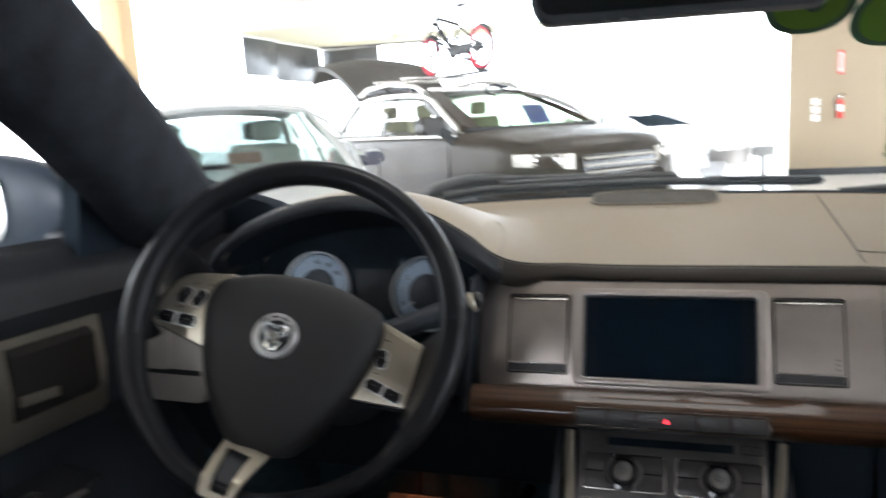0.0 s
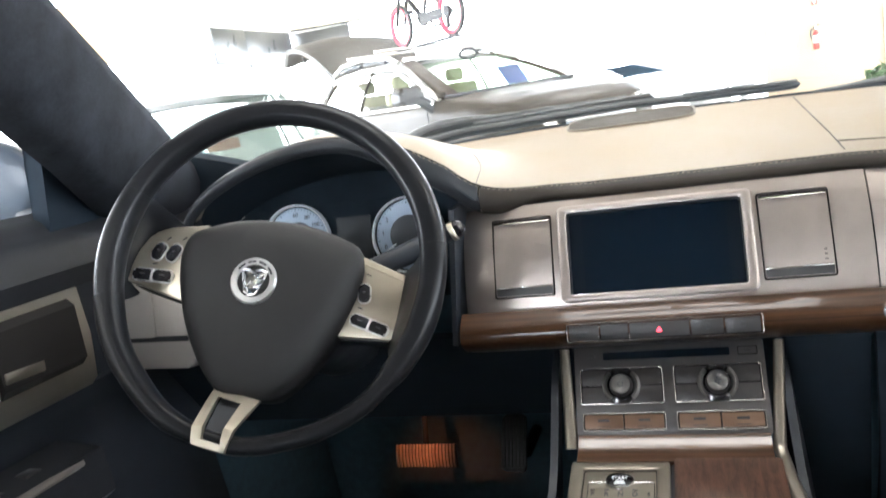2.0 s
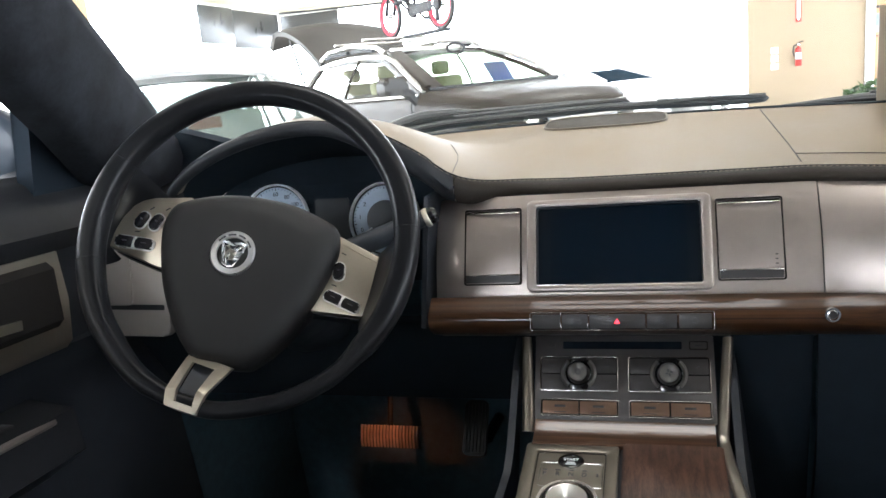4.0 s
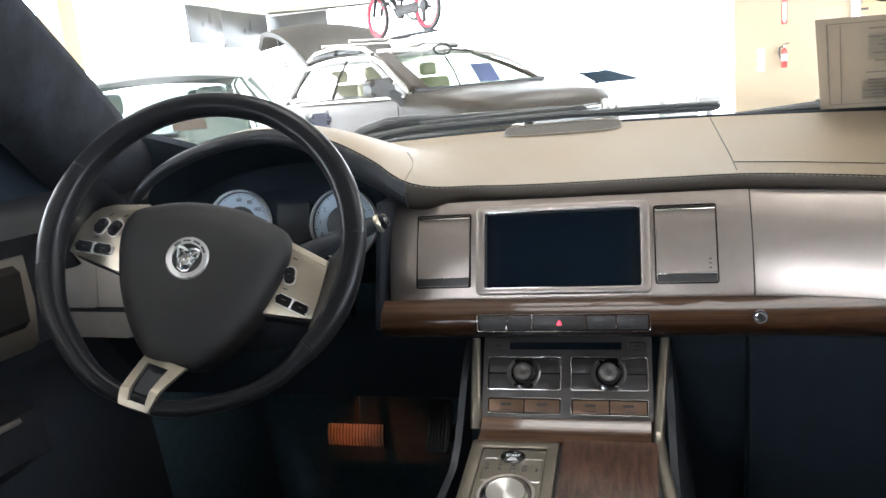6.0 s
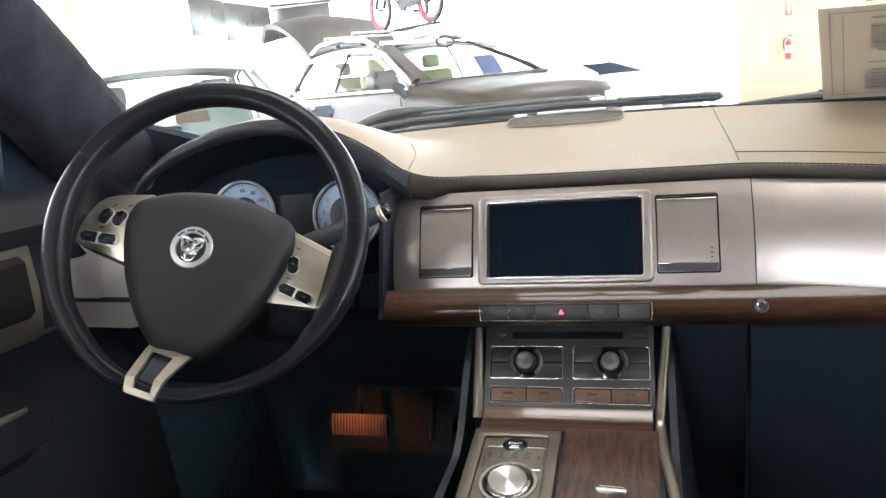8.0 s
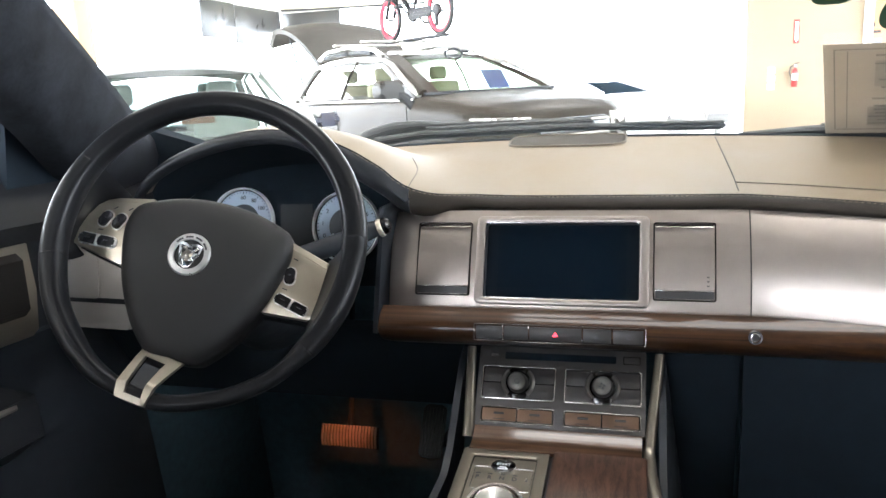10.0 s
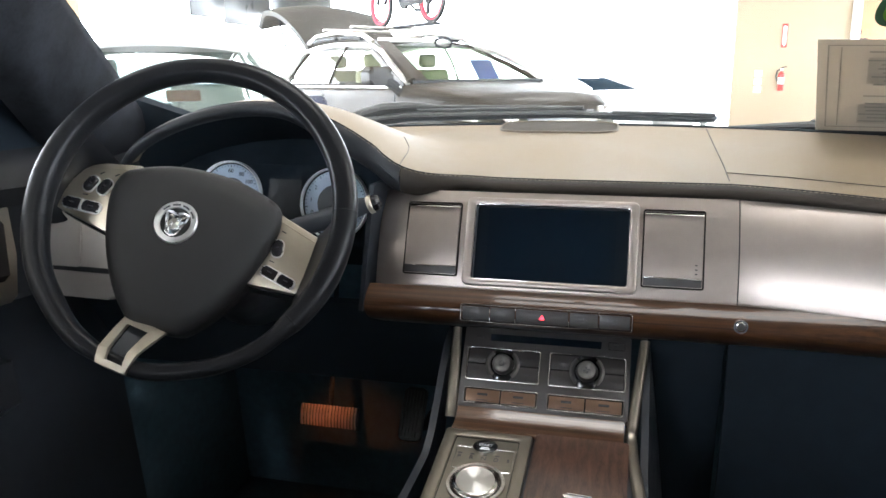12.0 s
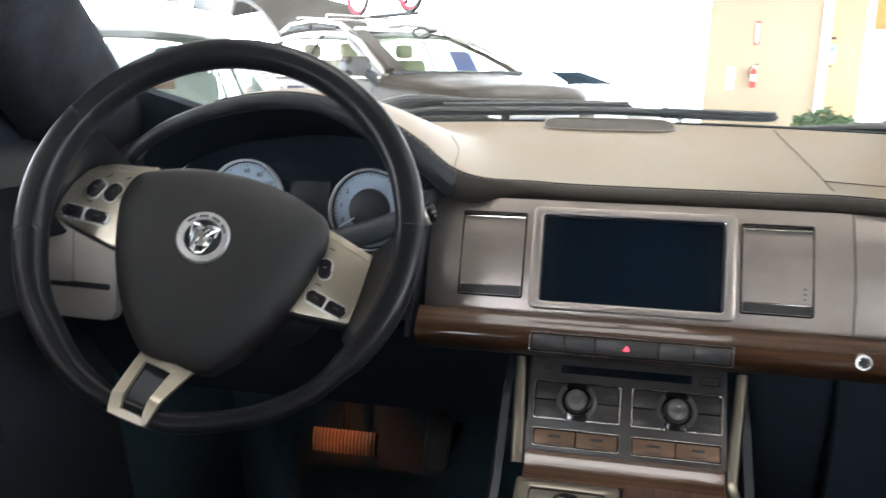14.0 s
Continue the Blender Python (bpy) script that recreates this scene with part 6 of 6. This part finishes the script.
NAVY = mat("navy_mirror_paint", (0.012, 0.014, 0.035), 0.4, vary=0.1, spec=0.3)
GREY_PAINT = mat("grey_car_paint", (0.38, 0.385, 0.37), 0.4, 0.1, vary=0.05, scale=3, coat=0.0, spec=0.3)
BROWN_PAINT = mat("dark_bronze_paint", (0.019, 0.0145, 0.0095), 0.42, 0.1, vary=0.2, scale=5, coat=0.04, spec=0.14)
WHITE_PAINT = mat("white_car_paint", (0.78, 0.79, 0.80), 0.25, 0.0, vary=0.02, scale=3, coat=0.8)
MSUV = at(-2.29, 8.27, FLOOR) @ pose(0, 0, 0, 0, 0, -41.8)
suv = parked_car("suv", "dark bronze SUV with open tailgate and roof rack", MSUV, BROWN_PAINT, 2.32, 0.93, [(-2.32, 0.98), (-1.9, 1.17), (-0.5, 1.17), (1.0, 1.19), (1.6, 1.14), (2.0, 1.08), (2.25, 0.96), (2.32, 0.80)], (1.12, 0.18, -1.55, -2.0, 0.86, 0.62), 1.64, True, True, screen=DARK_GLASS, mirror=RUBBER, seat=TAN_SEAT, bars=GRILLE_BAR)


def tail(u, v):
    y = -1 + 2 * v
    return MSUV @ Vector((-1.55 - 1.22 * u + 0.06 * y * y, y * (0.64 + 0.14 * u - 0.05 * u * u), 1.60 + 0.52 * math.sin(1.75 * u ** 0.9) - (0.05 + 0.05 * u) * y * y - 0.16 * max(0.0, u - 0.88) / 0.12))


tg_ = part("tailgate", sheet(tail, 18, 12, 0.06), mat("dark_tailgate", (0.035, 0.033, 0.029), 0.5, 0.0, vary=0.2, scale=5, spec=0.2), suv, "raised tailgate", sharp=60)
part("tail_glass", sheet(lambda u, v: MSUV @ (MSUV.inverted() @ tail(0.42 + 0.40 * u, 0.10 + 0.80 * v) + Vector((0, 0, -0.066))), 8, 8), mat("shaded_gate_glass", (0.10, 0.105, 0.095), 0.3, vary=0.2, scale=4), tg_, "grey tailgate window")
part("gate_lining", sheet(lambda u, v: MSUV @ (MSUV.inverted() @ tail(0.03 + 0.36 * u, 0.08 + 0.84 * v) + Vector((0, 0, -0.070))), 8, 8, 0.01), BLACK, tg_, "dark lower gate lining")
part("gate_lamp", tube([tail(0.90, v / 12) + Vector((0, 0, 0.03)) for v in range(1, 12)], 0.022, 6), RED_LENS, tg_, "red lamp strip")
part("gate_spoiler", tube([tail(0.72, v / 12) + Vector((0, 0, -0.085)) for v in range(3, 8)], 0.035, 6, flat=0.5), BLACK, tg_)
for s in (-1, 1):
    part("gate_strut", tube([MSUV @ Vector((-1.85, s * 0.66, 1.2)), MSUV @ Vector((-2.15, s * 0.70, 1.95))], 0.014, 6), BLACK, tg_)
    rail_pts = [MSUV @ Vector((x_, s * 0.61, z_)) for x_, z_ in ((0.10, 1.60), (-0.08, 1.675), (-0.7, 1.735), (-1.25, 1.71), (-1.5, 1.63), (-1.62, 1.55))]
    rr_ = part("roof_rail", tube(rail_pts, 0.026, 8), SATIN_TRIM, suv, "bright roof rail")
    for x0, x1 in ((-0.62, -0.12), (-1.30, -0.72)):
        part("rail_slot", tube([MSUV @ Vector((x_, s * 0.625, 1.645 + (0.02 if x_ > -1.2 and x_ < -0.2 else 0.0))) for x_ in (x0, (x0 + x1) / 2, x1)], 0.024, 8), BLACK, rr_, "dark gap under the rail")
part("rail_bracket", block((0.05, 0.9, 0.05), MSUV @ at(0.20, -0.15, 1.62), 0.015), SATIN_TRIM, suv)
part("strap_loop", tube([MSUV @ Vector((0.24, 0.18 + 0.11 * math.cos(radians(30 * k)), 1.60 + 0.055 * math.sin(radians(30 * k)))) for k in range(12)], 0.013, 6, True), BLACK, suv, "black strap loop")
# broad painted pillar and dark screen edge on the near side
part("screen_pillar", sheet(lambda u, v: MSUV @ Vector((1.135 + (0.18 - 1.12) * v + 0.045 * u, -(0.83 + (0.635 - 0.83) * v) + (0.20 - 0.06 * v) * u, 1.20 + (1.60 - 1.20) * (v + 0.10 * v * (1 - v)) + 0.012)), 4, 12, 0.02), BROWN_PAINT, suv, "broad dark windscreen pillar", sharp=60)
part("screen_foot", tube([MSUV @ Vector((1.16 + 0.05 * math.sin(math.pi * k / 10), -0.78 + 0.156 * k, 1.205)) for k in range(11)], 0.018, 6), BLACK, suv)
for x_ in (-0.36, -1.05):
    part("cross_bar", tube([MSUV @ Vector((x_, -0.62, 1.775)), MSUV @ Vector((x_, 0.62, 1.775))], 0.014, 8), SATIN_TRIM, suv)
card = thing("windscreen_card", MSUV @ at(0.52, 0.52, 1.25), "blue card hung inside the SUV windscreen", "card")
part("sheet", block((0.004, 0.28, 0.26), MSUV @ at(0.52, 0.52, 1.32) @ pose(0, 0, 0, 0, -40, 0), 0.001), mat("blue_card", (0.10, 0.14, 0.80), 0.6), card)

MSED = at(-3.06, 4.65, FLOOR) @ pose(0, 0, 0, 0, 0, -53)
parked_car("sedan", "grey saloon car with a brown card in its windscreen", MSED, GREY_PAINT, 2.30, 0.90, [(-2.30, 0.86), (-1.9, 1.0), (-1.2, 0.98), (0.0, 0.96), (0.95, 0.97), (1.5, 0.92), (2.0, 0.84), (2.25, 0.72), (2.30, 0.64)], (1.02, 0.18, -0.85, -1.65, 0.82, 0.58), 1.50, trim=GREY_PAINT, screen=SMOKE_GLASS, side=CAR_GLASS, back=REAR_GLASS, mirror=NAVY, mirror_at=(-0.52, 0.10, 0.12, 0.6))
dc = thing("dashboard_card", MSED @ at(0.75, -0.2, 1.0), "brown card propped on the saloon's dashboard", "card")
part("sheet", block((0.004, 0.20, 0.10), MSED @ at(0.61, 0.10, 1.150) @ pose(0, 0, 0, 0, -50, 0), 0.001), mat("brown_card", (0.13, 0.055, 0.022), 0.8), dc)
# tyres, lamps, seats and trim are white too: glare put into colour
parked_car("white_car", "white car far back, its parts coloured white for the glare", at(-1.15, 14.6, FLOOR) @ pose(0, 0, 0, 0, 0, -38), WHITE_PAINT, 2.25, 0.90, [(-2.25, 0.86), (-1.9, 1.0), (-1.2, 0.98), (0.0, 0.96), (0.95, 0.97), (1.5, 0.92), (2.0, 0.84), (2.2, 0.72), (2.25, 0.64)], (1.02, 0.34, -0.85, -1.65, 0.74, 0.50), 1.27, pale=WHITE_PAINT, tyre=WHITE_PAINT, trim=WHITE_PAINT, nose=WHITE_PAINT, bars=WHITE_PAINT, screen=mat("blue_tinted_screen", (0.010, 0.022, 0.034), 0.5, vary=0.4, scale=6, spec=0.0))

# bicycle on the roof rack
MBK = MSUV @ at(-0.16, -0.05, 1.785)
bk_ = thing("bicycle", MBK, "small black bicycle with red wheel rims on the roof rack", "bicycle")
BIKE = mat("black_frame_paint", (0.012, 0.012, 0.014), 0.5, spec=0.2)
RED_RIM = mat("red_rim", (0.60, 0.02, 0.05), 0.35)


def bp(x_, z_, y_=0.0):
    return MBK @ Vector((x_, y_, z_))


for xw in (-0.53, 0.53):
    c = [(xw + 0.225 * math.cos(2 * math.pi * i / 40), 0.25 + 0.225 * math.sin(2 * math.pi * i / 40)) for i in range(40)]
    w_ = part("wheel", tube([bp(*q) for q in c], 0.022, 10, True), RUBBER, bk_)
    part("rim", tube([bp(xw + (a - xw) * 0.90, 0.26 + (b - 0.26) * 0.90) for a, b in c], 0.021, 8, True), RED_RIM, w_, "red wheel rim")
    part("hub", tube([bp(xw, 0.26, -0.05), bp(xw, 0.26, 0.05)], 0.025, 10), CHROME, w_)
    bm = bmesh.new()
    for i in range(14):
        a = math.pi * i / 14
        p, q = (bp(xw + s * 0.21 * math.cos(a), 0.26 + s * 0.21 * math.sin(a)) for s in (-1, 1))
        d = Vector((0, 0, 0.002))
        bm.faces.new([bm.verts.new(k) for k in (p - d, q - d, q + d, p + d)])
    part("spokes", bm, CHROME, w_)
for a, b, r in (((-0.38, 0.60), (-0.02, 0.26), 0.026), ((-0.36, 0.66), (0.14, 0.52), 0.018), ((0.14, 0.56), (-0.02, 0.26), 0.016), ((-0.02, 0.26), (0.53, 0.26), 0.014), ((0.14, 0.50), (0.53, 0.26), 0.010), ((0.13, 0.5), (0.18, 0.70), 0.014), ((-0.36, 0.62), (-0.34, 0.78), 0.014)):
    part("frame_tube", tube([bp(*a), bp(*b)], r, 8), BIKE, bk_)
for s in (-1, 1):
    part("fork_leg", tube([bp(-0.37, 0.66, s * 0.03), bp(-0.40, 0.54, s * 0.05), bp(-0.53, 0.26, s * 0.05)], 0.020, 8), BIKE, bk_)
    part("crank_arm", tube([bp(-0.02, 0.26, s * 0.05), bp(-0.02 + s * 0.11, 0.26 - s * 0.09, s * 0.07)], 0.014, 8), BIKE, bk_)
    part("pedal", block((0.10, 0.08, 0.03), MBK @ at(-0.02 + s * 0.11, s * 0.12, 0.26 - s * 0.09), 0.006), BLACK, bk_)
part("rear_gears", lathe([(0.0, -0.03), (0.06, -0.02), (0.06, 0.02), (0.0, 0.03)], MBK @ at(0.53, -0.04, 0.26) @ pose(0, 0, 0, 90, 0, 0), 16), BIKE, bk_)
part("gear_arm", block((0.05, 0.03, 0.14), MBK @ at(0.53, -0.05, 0.16), 0.01), BIKE, bk_)
part("chain_guard", slab(rrect(0.50, 0.11, 0.05), MBK @ at(0.19, -0.045, 0.26) @ pose(0, 0, 0, 90, 0, 0), 0.0, 0.008, 0.002), BIKE, bk_)
part("saddle", lathe([(0.0, 0.025), (0.04, 0.02), (0.05, 0.0), (0.0, -0.02)], MBK @ at(0.19, 0, 0.72), 16, (2.6, 1.3)), BLACK, bk_)
part("seat_clamp", lathe([(0.025, -0.02), (0.028, 0.0), (0.025, 0.02)], MBK @ at(0.15, 0, 0.57), 12), RED_RIM, bk_)
for s in (-1, 1):
    part("handlebar", tube([bp(-0.34, 0.76, s * 0.02), bp(-0.36, 0.80, s * 0.08), bp(-0.36, 0.95, s * 0.12), bp(-0.33, 0.96, s * 0.30)], 0.012, 8), RED_RIM, bk_, "red handlebar")
    part("grip", tube([bp(-0.335, 0.96, s * 0.22), bp(-0.325, 0.96, s * 0.33)], 0.018, 8), BLACK, bk_)
part("crank", lathe([(0.0, -0.02), (0.08, -0.015), (0.08, 0.015), (0.0, 0.02)], MBK @ at(-0.02, 0, 0.26) @ pose(0, 0, 0, 90, 0, 0), 20), BIKE, bk_)
part("wheel_tray", block((1.25, 0.10, 0.03), MBK @ at(0, 0, 0.0), 0.01), BLACK, bk_)
